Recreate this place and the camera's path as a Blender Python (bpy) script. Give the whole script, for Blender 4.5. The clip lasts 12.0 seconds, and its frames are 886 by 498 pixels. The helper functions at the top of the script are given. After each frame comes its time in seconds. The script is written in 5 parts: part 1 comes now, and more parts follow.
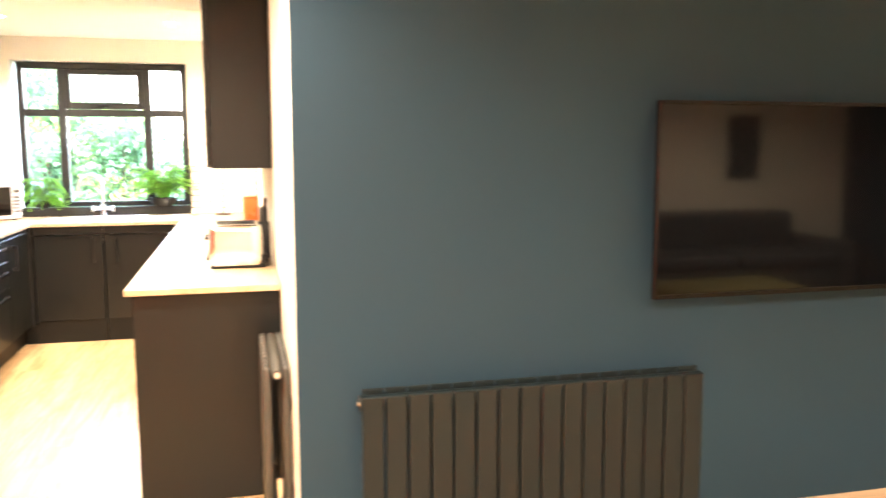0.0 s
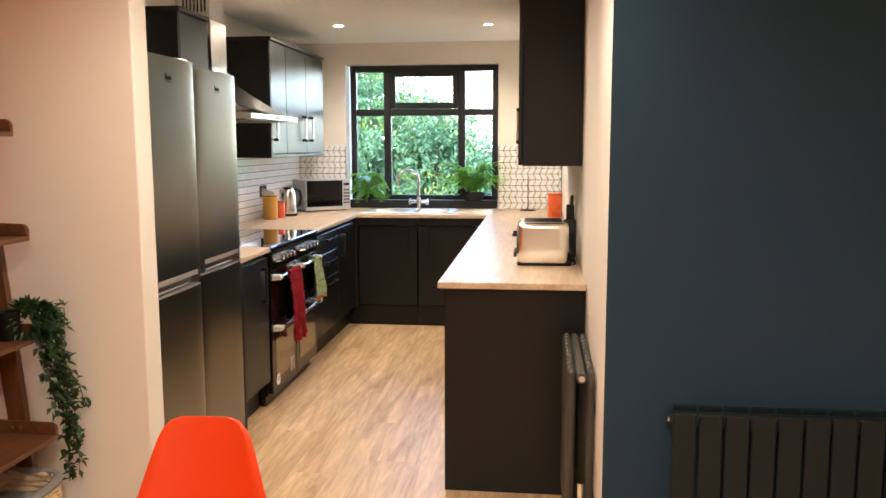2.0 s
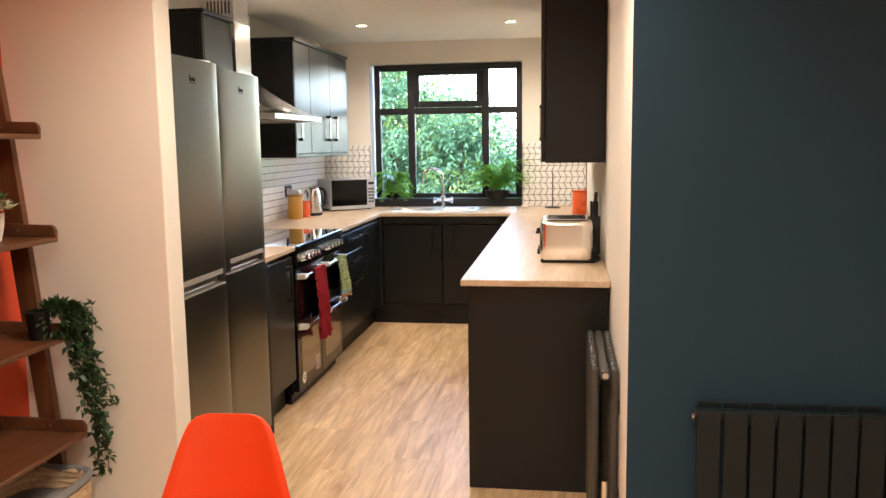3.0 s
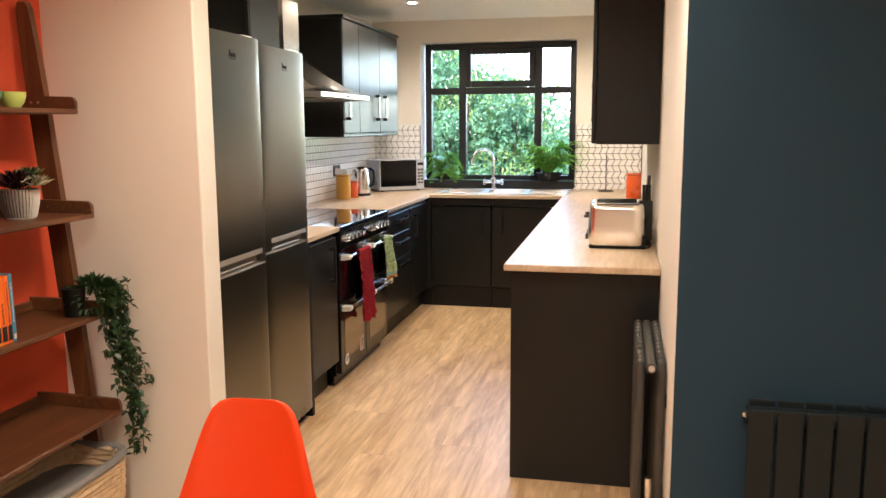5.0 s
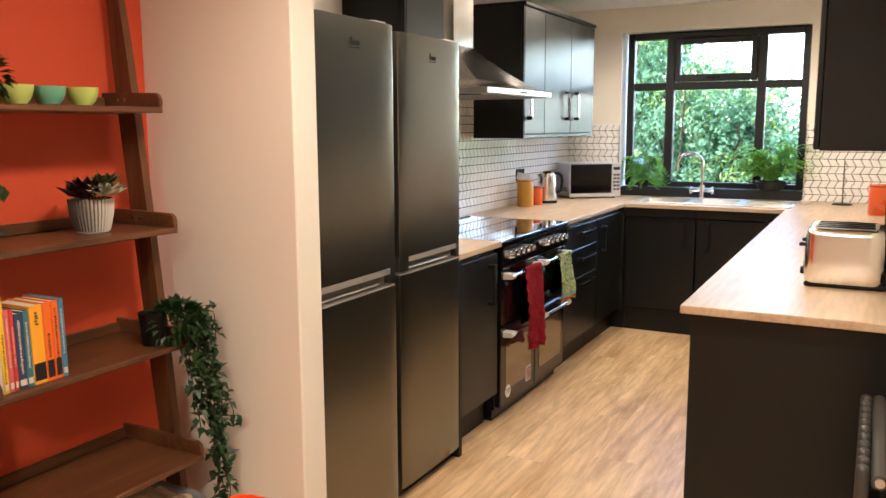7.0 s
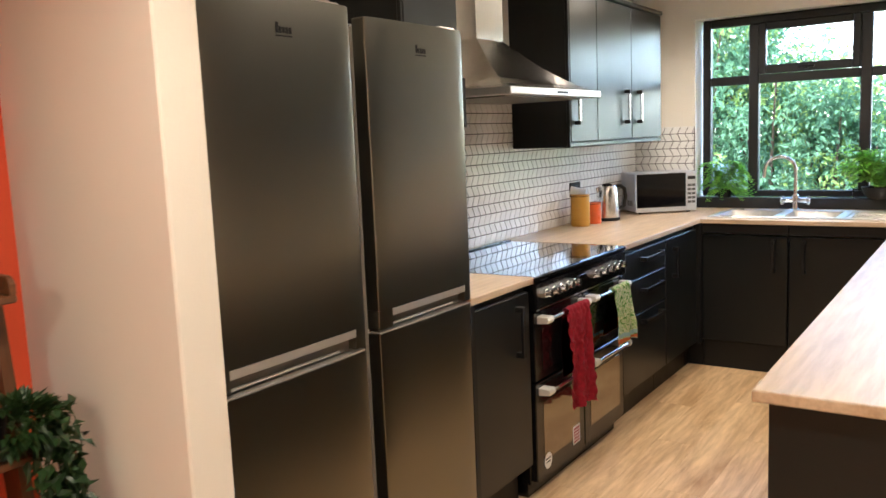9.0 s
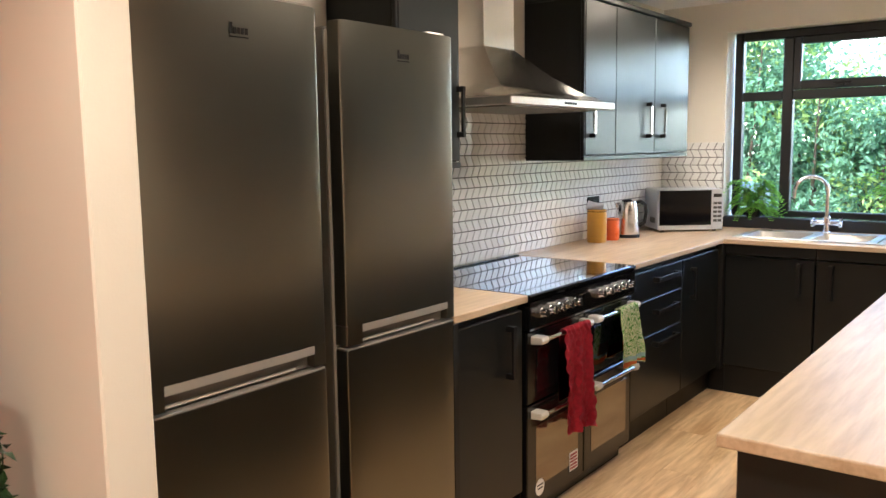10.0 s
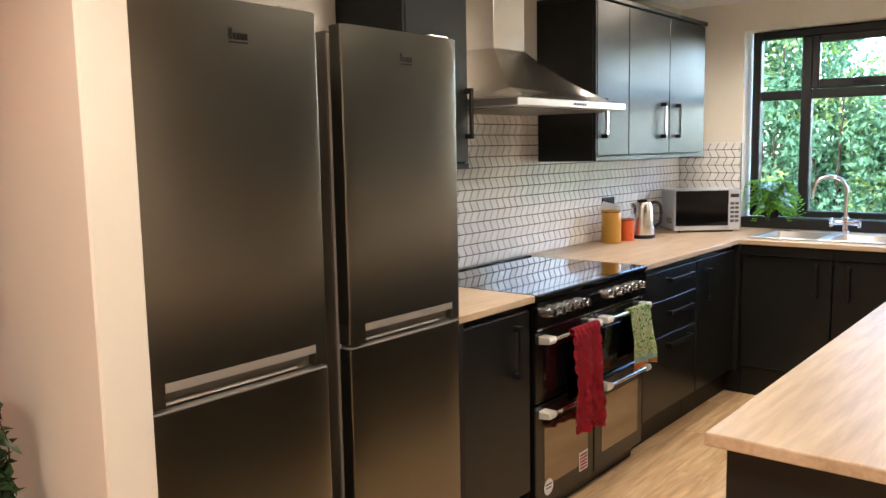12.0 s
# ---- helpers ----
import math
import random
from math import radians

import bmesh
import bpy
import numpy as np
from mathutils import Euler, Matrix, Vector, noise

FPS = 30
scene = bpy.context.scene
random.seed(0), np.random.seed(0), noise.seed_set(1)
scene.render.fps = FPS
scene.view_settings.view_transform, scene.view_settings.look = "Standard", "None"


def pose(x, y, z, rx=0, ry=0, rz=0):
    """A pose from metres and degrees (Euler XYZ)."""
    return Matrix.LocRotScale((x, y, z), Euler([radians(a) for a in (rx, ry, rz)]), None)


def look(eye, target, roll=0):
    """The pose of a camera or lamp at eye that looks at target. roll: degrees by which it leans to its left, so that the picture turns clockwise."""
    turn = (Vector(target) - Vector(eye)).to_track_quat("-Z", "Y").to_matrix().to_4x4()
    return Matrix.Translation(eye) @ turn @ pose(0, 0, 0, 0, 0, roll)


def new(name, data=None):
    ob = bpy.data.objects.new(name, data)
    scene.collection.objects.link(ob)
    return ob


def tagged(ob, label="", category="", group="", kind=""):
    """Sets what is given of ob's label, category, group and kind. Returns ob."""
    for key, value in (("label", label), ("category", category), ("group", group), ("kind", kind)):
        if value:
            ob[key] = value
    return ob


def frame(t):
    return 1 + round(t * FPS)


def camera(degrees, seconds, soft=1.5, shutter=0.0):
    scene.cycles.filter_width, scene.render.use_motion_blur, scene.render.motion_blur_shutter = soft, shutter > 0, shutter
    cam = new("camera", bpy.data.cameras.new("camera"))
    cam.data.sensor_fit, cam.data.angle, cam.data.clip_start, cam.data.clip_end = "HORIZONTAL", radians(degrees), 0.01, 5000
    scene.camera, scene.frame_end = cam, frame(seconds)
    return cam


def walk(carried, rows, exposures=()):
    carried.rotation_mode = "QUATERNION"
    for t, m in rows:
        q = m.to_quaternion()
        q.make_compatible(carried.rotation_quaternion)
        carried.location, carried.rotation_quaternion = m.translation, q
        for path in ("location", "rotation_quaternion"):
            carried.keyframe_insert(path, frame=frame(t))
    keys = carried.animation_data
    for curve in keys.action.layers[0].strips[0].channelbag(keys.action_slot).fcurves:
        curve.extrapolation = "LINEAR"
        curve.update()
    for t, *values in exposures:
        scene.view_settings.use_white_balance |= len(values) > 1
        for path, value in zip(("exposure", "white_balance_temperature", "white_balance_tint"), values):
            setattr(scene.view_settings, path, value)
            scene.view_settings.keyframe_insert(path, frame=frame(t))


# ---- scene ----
cam = camera(56.9, 12.0, shutter=0.5)
PATH = [
    (0, (0.121, 0.154, 1.464), (0.599, 2.08, 1.219), -0.1),
    (0.5, (0.061, 0.176, 1.464), (0.322, 2.144, 1.218), -0.6),
    (1, (0.039, 0.205, 1.46), (0.088, 2.189, 1.209), -0.4),
    (1.5, (0.056, 0.228, 1.462), (-0.075, 2.208, 1.212), 0.1),
    (2, (0.075, 0.237, 1.471), (-0.156, 2.208, 1.218), -0.1),
    (2.5, (0.078, 0.236, 1.469), (-0.192, 2.202, 1.216), -0.4),
    (4.5, (0.138, 0.258, 1.463), (-0.248, 2.199, 1.176), -0.9),
    (5, (0.12, 0.344, 1.457), (-0.305, 2.275, 1.159), -0.3),
    (5.5, (0.08, 0.515, 1.468), (-0.392, 2.437, 1.185), -0.7),
    (6, (0.081, 0.656, 1.461), (-0.571, 2.526, 1.187), -1.8),
    (6.5, (0.15, 0.822, 1.467), (-0.686, 2.617, 1.191), -1.0),
    (7, (0.171, 0.999, 1.46), (-0.752, 2.748, 1.163), -0.25),
    (9, (0.07, 1.799, 1.459), (-1.043, 3.439, 1.19), -2.4),
    (9.5, (0.083, 1.952, 1.463), (-1.073, 3.565, 1.217), -1.6),
    (10, (0.168, 2.011, 1.46), (-1.037, 3.588, 1.213), -0.8),
    (10.5, (0.245, 2.027, 1.459), (-1.008, 3.563, 1.194), -0.7),
    (11, (0.251, 2.035, 1.457), (-1.021, 3.557, 1.202), -1.1),
    (11.5, (0.244, 2.039, 1.461), (-1.024, 3.566, 1.212), -1.2),
    (12, (0.24, 2.034, 1.46), (-1.017, 3.571, 1.217), -1.1),
]
EXPOSURES = [(0.0, 5.85, 6800, 14), (0.3, 5.3, 6650, 14), (0.6, 4.8, 6450, 14), (1.0, 4.3, 6300, 14), (1.5, 4.0, 6200, 14), (2.2, 3.97, 6150, 14),
             (6.0, 3.97, 6150, 14), (9.0, 3.88, 6000, 12), (12.0, 3.88, 6000, 12)]
walk(cam, [(t, look(e, g, r)) for t, e, g, r in PATH], EXPOSURES)

# ---- world, sun, lamps ----
world = bpy.data.worlds.new("world")
scene.world = world
world.use_nodes = True
wn = world.node_tree
sky = wn.nodes.new("ShaderNodeTexSky")
sky.sky_type = "NISHITA"
sky.sun_disc = False
sky.sun_elevation = radians(48)
sky.sun_rotation = radians(200)
wn.links.new(sky.outputs[0], wn.nodes["Background"].inputs[0])
wn.nodes["Background"].inputs[1].default_value = 0.15

sun = new("sun", bpy.data.lights.new("sun", "SUN"))
sun.data.energy = 0.9
sun.data.angle = radians(12.0)
sun.data.color = (1.0, 0.98, 0.95)
sun.matrix_world = look((-3.4, -9.4, 11.0), (0, 0, 0))

WARM = (1.0, 0.83, 0.62)
# Only the first two are seen; middle pair assumed, last placed from the worktop's shadow.
KITCHEN_LAMPS = [(-1.42, 6.34, 1.25), (-0.31, 6.39, 1.25), (-1.25, 4.36, 0.95), (-0.4, 4.36, 0.9), (-0.4, 2.27, 2.0)]
# All unseen: the first placed from shelf shadows, the others added as fill light.
UNSEEN_DINING_LAMPS = [(0.05, 0.1, 3.2), (1.0, -0.9, 0.9), (4.4, -0.3, 3.2)]

# ---- materials ----


def material(name, color, rough=0.5, metal=0.0, vary=0.06, scale=9.0, bump=0.0, bump_scale=120.0, stretch=(1, 1, 1),
             rough_vary=0.08, coat=0.0, per_object=0.0, island=0.0, spec=0.5):
    m = bpy.data.materials.new(name)
    m.use_nodes = True
    nt = m.node_tree
    n, l = nt.nodes, nt.links
    b = n["Principled BSDF"]
    b.inputs["Metallic"].default_value = metal
    b.inputs["Coat Weight"].default_value = coat
    b.inputs["Specular IOR Level"].default_value = spec
    tc = n.new("ShaderNodeTexCoord")
    mp = n.new("ShaderNodeMapping")
    mp.inputs["Scale"].default_value = stretch
    l.new(tc.outputs["Object"], mp.inputs[0])
    noise_a = n.new("ShaderNodeTexNoise")
    noise_a.inputs["Scale"].default_value = scale
    noise_a.inputs["Detail"].default_value = 6
    l.new(mp.outputs[0], noise_a.inputs["Vector"])
    noise_b = n.new("ShaderNodeTexNoise")
    noise_b.inputs["Scale"].default_value = bump_scale
    noise_b.inputs["Detail"].default_value = 3
    l.new(mp.outputs[0], noise_b.inputs["Vector"])
    mix = n.new("ShaderNodeMix")
    mix.data_type = "RGBA"
    lo = [max(0.0, c * (1 - vary)) for c in color]
    hi = [min(1.0, c * (1 + vary)) for c in color]
    mix.inputs[6].default_value = (*lo, 1)
    mix.inputs[7].default_value = (*hi, 1)
    l.new(noise_a.outputs[0], mix.inputs[0])
    out = mix.outputs[2]
    for amount, node, socket in ((per_object, "ShaderNodeObjectInfo", "Random"), (island, "ShaderNodeNewGeometry", "Random Per Island")):
        if amount:
            src = n.new(node)
            rng = n.new("ShaderNodeMapRange")
            rng.inputs["To Min"].default_value = 1 - amount
            rng.inputs["To Max"].default_value = 1 + amount
            l.new(src.outputs[socket], rng.inputs["Value"])
            hsv = n.new("ShaderNodeHueSaturation")
            l.new(rng.outputs[0], hsv.inputs["Value"])
            l.new(out, hsv.inputs["Color"])
            out = hsv.outputs[0]
    l.new(out, b.inputs["Base Color"])
    rr = n.new("ShaderNodeMapRange")
    rr.inputs["To Min"].default_value = max(0.02, rough - rough_vary)
    rr.inputs["To Max"].default_value = min(1.0, rough + rough_vary)
    l.new(noise_a.outputs[0], rr.inputs["Value"])
    l.new(rr.outputs[0], b.inputs["Roughness"])
    if bump:
        bp = n.new("ShaderNodeBump")
        bp.inputs["Strength"].default_value = bump
        bp.inputs["Distance"].default_value = 0.002
        l.new(noise_b.outputs[0], bp.inputs["Height"])
        l.new(bp.outputs[0], b.inputs["Normal"])
    return m


def wood(name, dark, light, rough=0.45, stretch=(14, 1.2, 14), scale=1.6, fine=9.0, per_object=0.0, bump=0.12, knots=0.0):
    """Wood grain drawn out along one axis: broad figure, fine pores and a shift from board to board."""
    m = bpy.data.materials.new(name)
    m.use_nodes = True
    nt = m.node_tree
    n, l = nt.nodes, nt.links
    b = n["Principled BSDF"]
    tc = n.new("ShaderNodeTexCoord")
    vec = tc.outputs["Object"]
    info = n.new("ShaderNodeObjectInfo")
    if per_object:
        shift = n.new("ShaderNodeVectorMath")
        shift.operation = "MULTIPLY_ADD"
        comb = n.new("ShaderNodeCombineXYZ")
        for k in range(3):
            l.new(info.outputs["Random"], comb.inputs[k])
        shift.inputs[1].default_value = (37.0, 53.0, 11.0)
        l.new(comb.outputs[0], shift.inputs[0])
        l.new(vec, shift.inputs[2])
        vec = shift.outputs[0]
    mp = n.new("ShaderNodeMapping")
    mp.inputs["Scale"].default_value = stretch
    l.new(vec, mp.inputs[0])
    broad = n.new("ShaderNodeTexNoise")
    broad.inputs["Scale"].default_value = scale
    broad.inputs["Detail"].default_value = 8
    broad.inputs["Roughness"].default_value = 0.62
    broad.inputs["Distortion"].default_value = 0.9
    l.new(mp.outputs[0], broad.inputs["Vector"])
    pores = n.new("ShaderNodeTexNoise")
    pores.inputs["Scale"].default_value = fine
    pores.inputs["Detail"].default_value = 4
    l.new(mp.outputs[0], pores.inputs["Vector"])
    ramp = n.new("ShaderNodeValToRGB")
    ramp.color_ramp.elements[0].position, ramp.color_ramp.elements[1].position = 0.3, 0.68
    ramp.color_ramp.elements[0].color, ramp.color_ramp.elements[1].color = (*dark, 1), (*light, 1)
    l.new(broad.outputs[0], ramp.inputs[0])
    mix = n.new("ShaderNodeMix")
    mix.data_type, mix.blend_type = "RGBA", "MULTIPLY"
    mix.inputs[0].default_value = 0.35
    l.new(ramp.outputs[0], mix.inputs[6])
    pr = n.new("ShaderNodeValToRGB")
    pr.color_ramp.elements[0].position, pr.color_ramp.elements[1].position = 0.35, 0.6
    pr.color_ramp.elements[0].color = (0.55, 0.5, 0.45, 1)
    l.new(pores.outputs[0], pr.inputs[0])
    l.new(pr.outputs[0], mix.inputs[7])
    out = mix.outputs[2]
    if per_object:
        rng = n.new("ShaderNodeMapRange")
        rng.inputs["To Min"].default_value, rng.inputs["To Max"].default_value = 1 - per_object, 1 + per_object
        l.new(info.outputs["Random"], rng.inputs["Value"])
        hsv = n.new("ShaderNodeHueSaturation")
        l.new(rng.outputs[0], hsv.inputs["Value"])
        l.new(out, hsv.inputs["Color"])
        out = hsv.outputs[0]
    l.new(out, b.inputs["Base Color"])
    rr = n.new("ShaderNodeMapRange")
    rr.inputs["To Min"].default_value, rr.inputs["To Max"].default_value = rough - 0.08, rough + 0.1
    l.new(broad.outputs[0], rr.inputs["Value"])
    l.new(rr.outputs[0], b.inputs["Roughness"])
    bp = n.new("ShaderNodeBump")
    bp.inputs["Strength"].default_value, bp.inputs["Distance"].default_value = bump, 0.002
    l.new(pores.outputs[0], bp.inputs["Height"])
    l.new(bp.outputs[0], b.inputs["Normal"])
    return m


def glow(name, color, strength):
    m = bpy.data.materials.new(name)
    m.use_nodes = True
    b = m.node_tree.nodes["Principled BSDF"]
    b.inputs["Base Color"].default_value = (*color, 1)
    b.inputs["Emission Color"].default_value = (*color, 1)
    b.inputs["Emission Strength"].default_value = strength
    return m


def glass(name, tint=(1, 1, 1), rough=0.0):
    m = bpy.data.materials.new(name)
    m.use_nodes = True
    b = m.node_tree.nodes["Principled BSDF"]
    b.inputs["Base Color"].default_value = (*tint, 1)
    b.inputs["Transmission Weight"].default_value = 1
    b.inputs["Roughness"].default_value = rough
    b.inputs["IOR"].default_value = 1.05
    return m


def brushed(name, color, rough=0.28, along=(1, 1, 60)):
    """Brushed steel: fine lines along one axis in roughness and relief."""
    m = material(name, color, rough, 1.0, vary=0.04, scale=2.5, stretch=(1, 1, 1), rough_vary=0.05)
    nt = m.node_tree
    n, l = nt.nodes, nt.links
    tc = n.new("ShaderNodeTexCoord")
    mp = n.new("ShaderNodeMapping")
    mp.inputs["Scale"].default_value = along
    l.new(tc.outputs["Object"], mp.inputs[0])
    no = n.new("ShaderNodeTexNoise")
    no.inputs["Scale"].default_value = 18
    no.inputs["Detail"].default_value = 4
    l.new(mp.outputs[0], no.inputs["Vector"])
    bp = n.new("ShaderNodeBump")
    bp.inputs["Strength"].default_value, bp.inputs["Distance"].default_value = 0.05, 0.001
    l.new(no.outputs[0], bp.inputs["Height"])
    l.new(bp.outputs[0], n["Principled BSDF"].inputs["Normal"])
    return m


M_WHITE = material("white_wall_paint", (0.78, 0.745, 0.67), 0.75, vary=0.03, scale=3, bump=0.1, bump_scale=160)
M_CEIL = material("ceiling_paint", (0.86, 0.86, 0.86), 0.8, vary=0.02, scale=2, bump=0.06, bump_scale=120)
M_BLUE = material("dark_blue_wall_paint", (0.0165, 0.045, 0.075), 0.78, spec=0.3, vary=0.06, scale=3, bump=0.12, bump_scale=160)
M_ORANGE = material("orange_wall_paint", (0.62, 0.075, 0.022), 0.7, vary=0.05, scale=3, bump=0.1, bump_scale=160)
M_SUBFLOOR = material("floor_joint", (0.34, 0.25, 0.16), 0.8)
M_PLANK = wood("oak_vinyl_plank", (0.44, 0.26, 0.12), (0.84, 0.615, 0.365), 0.36, (7, 0.75, 7), 1.9, 8, per_object=0.025, bump=0.06)
M_TOP = wood("pale_oak_laminate", (0.46, 0.33, 0.21), (0.63, 0.495, 0.35), 0.36, (7, 0.6, 7), 1.5, 9, bump=0.02)
M_TOPX = wood("pale_oak_laminate_cross", (0.46, 0.33, 0.21), (0.63, 0.495, 0.35), 0.36, (0.6, 7, 7), 1.5, 9, bump=0.02)
M_CAB = material("charcoal_cabinet_lacquer", (0.0072, 0.0088, 0.0095), 0.33, spec=0.36, vary=0.05, scale=4, bump=0.03, bump_scale=300)
M_CARC = material("dark_cabinet_carcass", (0.006, 0.0065, 0.007), 0.5, spec=0.35, vary=0.05)
M_BLACK = material("black_enamel", (0.005, 0.005, 0.0055), 0.2, spec=0.4, vary=0.1)
M_MATTE = material("matt_black_metal", (0.005, 0.005, 0.0054), 0.5, spec=0.3, vary=0.1, bump=0.04, bump_scale=300)
M_HOB = material("black_ceramic_glass", (0.006, 0.006, 0.007), 0.04, vary=0.1, rough_vary=0.015, coat=0.6)
# Brown reflection of floor and wood is put into this glass's base colour.
M_OVEN = material("brown_reflection_oven_glass", (0.26, 0.215, 0.16), 0.09, 0.75, vary=0.1, rough_vary=0.02)
M_FRIDGE = material("dark_stainless_door", (0.21, 0.199, 0.168), 0.28, 1.0, vary=0.03, scale=1.2, rough_vary=0.02)
M_FSIDE = material("grey_fridge_casing", (0.16, 0.152, 0.138), 0.38, vary=0.04)
M_SEAL = material("pale_door_seal", (0.5, 0.47, 0.42), 0.55, vary=0.05)
M_STRIP = material("light_silver_trim", (0.55, 0.53, 0.5), 0.35, 0.6, vary=0.03)
M_STEEL = brushed("brushed_steel", (0.76, 0.74, 0.71), 0.29, (60, 1, 1))
M_HOOD = brushed("satin_hood_steel", (0.78, 0.76, 0.73), 0.2, (1, 1, 60))
M_CHROME = material("chrome", (0.8, 0.8, 0.8), 0.08, 1.0, vary=0.02, rough_vary=0.03)
M_TILE = material("white_glazed_tile", (0.84, 0.835, 0.82), 0.12, vary=0.03, scale=14, bump=0.05, bump_scale=30, per_object=0.04)
M_TILES = material("white_glazed_tile_far", (0.84, 0.835, 0.82), 0.12, vary=0.03, scale=14, bump=0.05, bump_scale=30, island=0.04)
M_GROUT = material("dark_grout", (0.075, 0.07, 0.065), 0.85, vary=0.1)
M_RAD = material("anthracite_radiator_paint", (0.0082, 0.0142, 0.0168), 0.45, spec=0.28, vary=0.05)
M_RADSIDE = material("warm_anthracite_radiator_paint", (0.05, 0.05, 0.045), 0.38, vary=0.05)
M_TV = material("television_screen", (0.003, 0.003, 0.0035), 0.06, vary=0.05, rough_vary=0.01)
M_FRAME = material("black_window_frame", (0.006, 0.007, 0.009), 0.45, vary=0.08)
M_GLASS = glass("window_glass")
M_CHAIR = material("orange_plastic", (0.80, 0.068, 0.007), 0.42, vary=0.03, scale=6)
M_BEECH = wood("beech_leg", (0.5, 0.33, 0.18), (0.62, 0.44, 0.26), 0.45, (14, 14, 1.5))
M_WALNUT = wood("walnut_board", (0.068, 0.026, 0.010), (0.155, 0.063, 0.024), 0.42, (16, 1.2, 16), 1.5, 8)
M_WALNUTV = wood("walnut_upright", (0.068, 0.026, 0.010), (0.155, 0.063, 0.024), 0.42, (16, 16, 1.2), 1.5, 8)
M_LEAF = material("dark_green_leaf", (0.022, 0.058, 0.016), 0.45, vary=0.35, scale=25, island=0.35)
M_FERN = material("bright_fern_leaf", (0.24, 0.52, 0.08), 0.5, vary=0.3, scale=25, island=0.3)
M_HEDGE = material("hedge_leaf", (0.14, 0.27, 0.15), 0.6, spec=0.15, vary=0.3, scale=1.3, island=0.3)
# Yellow-green highlights on the hedge, put into a second leaf colour.
M_HEDGE_LIT = material("lit_hedge_leaf", (0.30, 0.42, 0.13), 0.6, spec=0.15, vary=0.25, scale=1.3, island=0.3)
M_BARK = material("bark", (0.08, 0.055, 0.035), 0.85, vary=0.3, bump=0.6, bump_scale=40)
M_GRASS = material("lawn", (0.06, 0.11, 0.03), 0.8, vary=0.4, scale=6, bump=0.5, bump_scale=60)
M_SOIL = material("potting_soil", (0.03, 0.02, 0.014), 0.9, vary=0.3)
M_MUSTARD = material("mustard_ceramic", (0.55, 0.29, 0.045), 0.3, vary=0.05)
M_RUST = material("orange_ceramic", (0.72, 0.12, 0.025), 0.28, vary=0.05)
M_PAPER = material("white_paper", (0.75, 0.74, 0.72), 0.8)
M_REDTOWEL = material("crimson_towelling", (0.42, 0.016, 0.036), 0.95, vary=0.5, scale=55, bump=1.0, bump_scale=140)
M_LIME = material("lime_green_cup", (0.52, 0.62, 0.16), 0.3, vary=0.05)
M_AQUA = material("sea_green_cup", (0.16, 0.42, 0.27), 0.3, vary=0.05)
M_STONE = material("ribbed_grey_ceramic", (0.62, 0.58, 0.52), 0.7, vary=0.15, scale=12)
M_GROOVE = material("dark_pot_groove", (0.07, 0.065, 0.06), 0.8, vary=0.2)
M_WICKER = material("pale_wicker", (0.56, 0.42, 0.26), 0.8, vary=0.3, scale=30, bump=0.6, bump_scale=90)
M_GREYCLOTH = material("grey_cloth", (0.2, 0.2, 0.2), 0.9, vary=0.15, bump=0.5, bump_scale=220)
M_SUCC = material("pale_succulent", (0.58, 0.56, 0.42), 0.5, vary=0.2, island=0.15)
M_SUCCG = material("grey_green_succulent", (0.16, 0.24, 0.10), 0.5, vary=0.3, island=0.25)
M_SUCCD = material("plum_succulent", (0.045, 0.016, 0.022), 0.45, vary=0.3, island=0.3)
M_DKWOOD = wood("dark_chopping_board", (0.05, 0.025, 0.012), (0.13, 0.07, 0.035), 0.5, (16, 16, 1.2))
M_LAMP = glow("lamp_diffuser", (1.0, 0.86, 0.66), 14.0)
M_MWGLASS = material("dark_microwave_glass", (0.003, 0.003, 0.004), 0.05, vary=0.1, spec=0.25)
M_SOFA = material("slate_sofa_cloth", (0.05, 0.06, 0.075), 0.9, vary=0.15, bump=0.5, bump_scale=200)
M_OLIVE = material("olive_cloth", (0.17, 0.15, 0.06), 0.9, vary=0.15, bump=0.5, bump_scale=200)
M_CUSH = material("white_cushion_cloth", (0.72, 0.72, 0.72), 0.9, vary=0.05, bump=0.4, bump_scale=200)
M_PLASTIC = material("silver_plastic", (0.50, 0.53, 0.58), 0.32, 0.35, vary=0.05)
M_BRACKET = material("pale_satin_bracket", (0.72, 0.70, 0.66), 0.35, 0.35, vary=0.03)
M_KETTLE = material("satin_kettle_steel", (0.72, 0.70, 0.67), 0.24, 1.0, vary=0.03)
M_INKF = material("dark_badge_ink", (0.012, 0.011, 0.01), 0.6, spec=0.2)
M_INK = material("grey_ink", (0.07, 0.07, 0.07), 0.6)
M_REDINK = material("dark_red_ink", (0.3, 0.05, 0.06), 0.6)


def translucent(m, amount):
    """Lets light through thin leaves: part of the base colour goes on to the far side."""
    n, l = m.node_tree.nodes, m.node_tree.links
    b = n["Principled BSDF"]
    out = n["Material Output"]
    tr = n.new("ShaderNodeBsdfTranslucent")
    src = b.inputs["Base Color"].links[0].from_socket
    l.new(src, tr.inputs["Color"])
    mix = n.new("ShaderNodeMixShader")
    mix.inputs[0].default_value = amount
    l.new(b.outputs[0], mix.inputs[1])
    l.new(tr.outputs[0], mix.inputs[2])
    l.new(mix.outputs[0], out.inputs["Surface"])


translucent(M_FERN, 0.5)
translucent(M_HEDGE, 0.5)
translucent(M_HEDGE_LIT, 0.5)
translucent(M_LEAF, 0.25)

# ---- mesh helpers ----


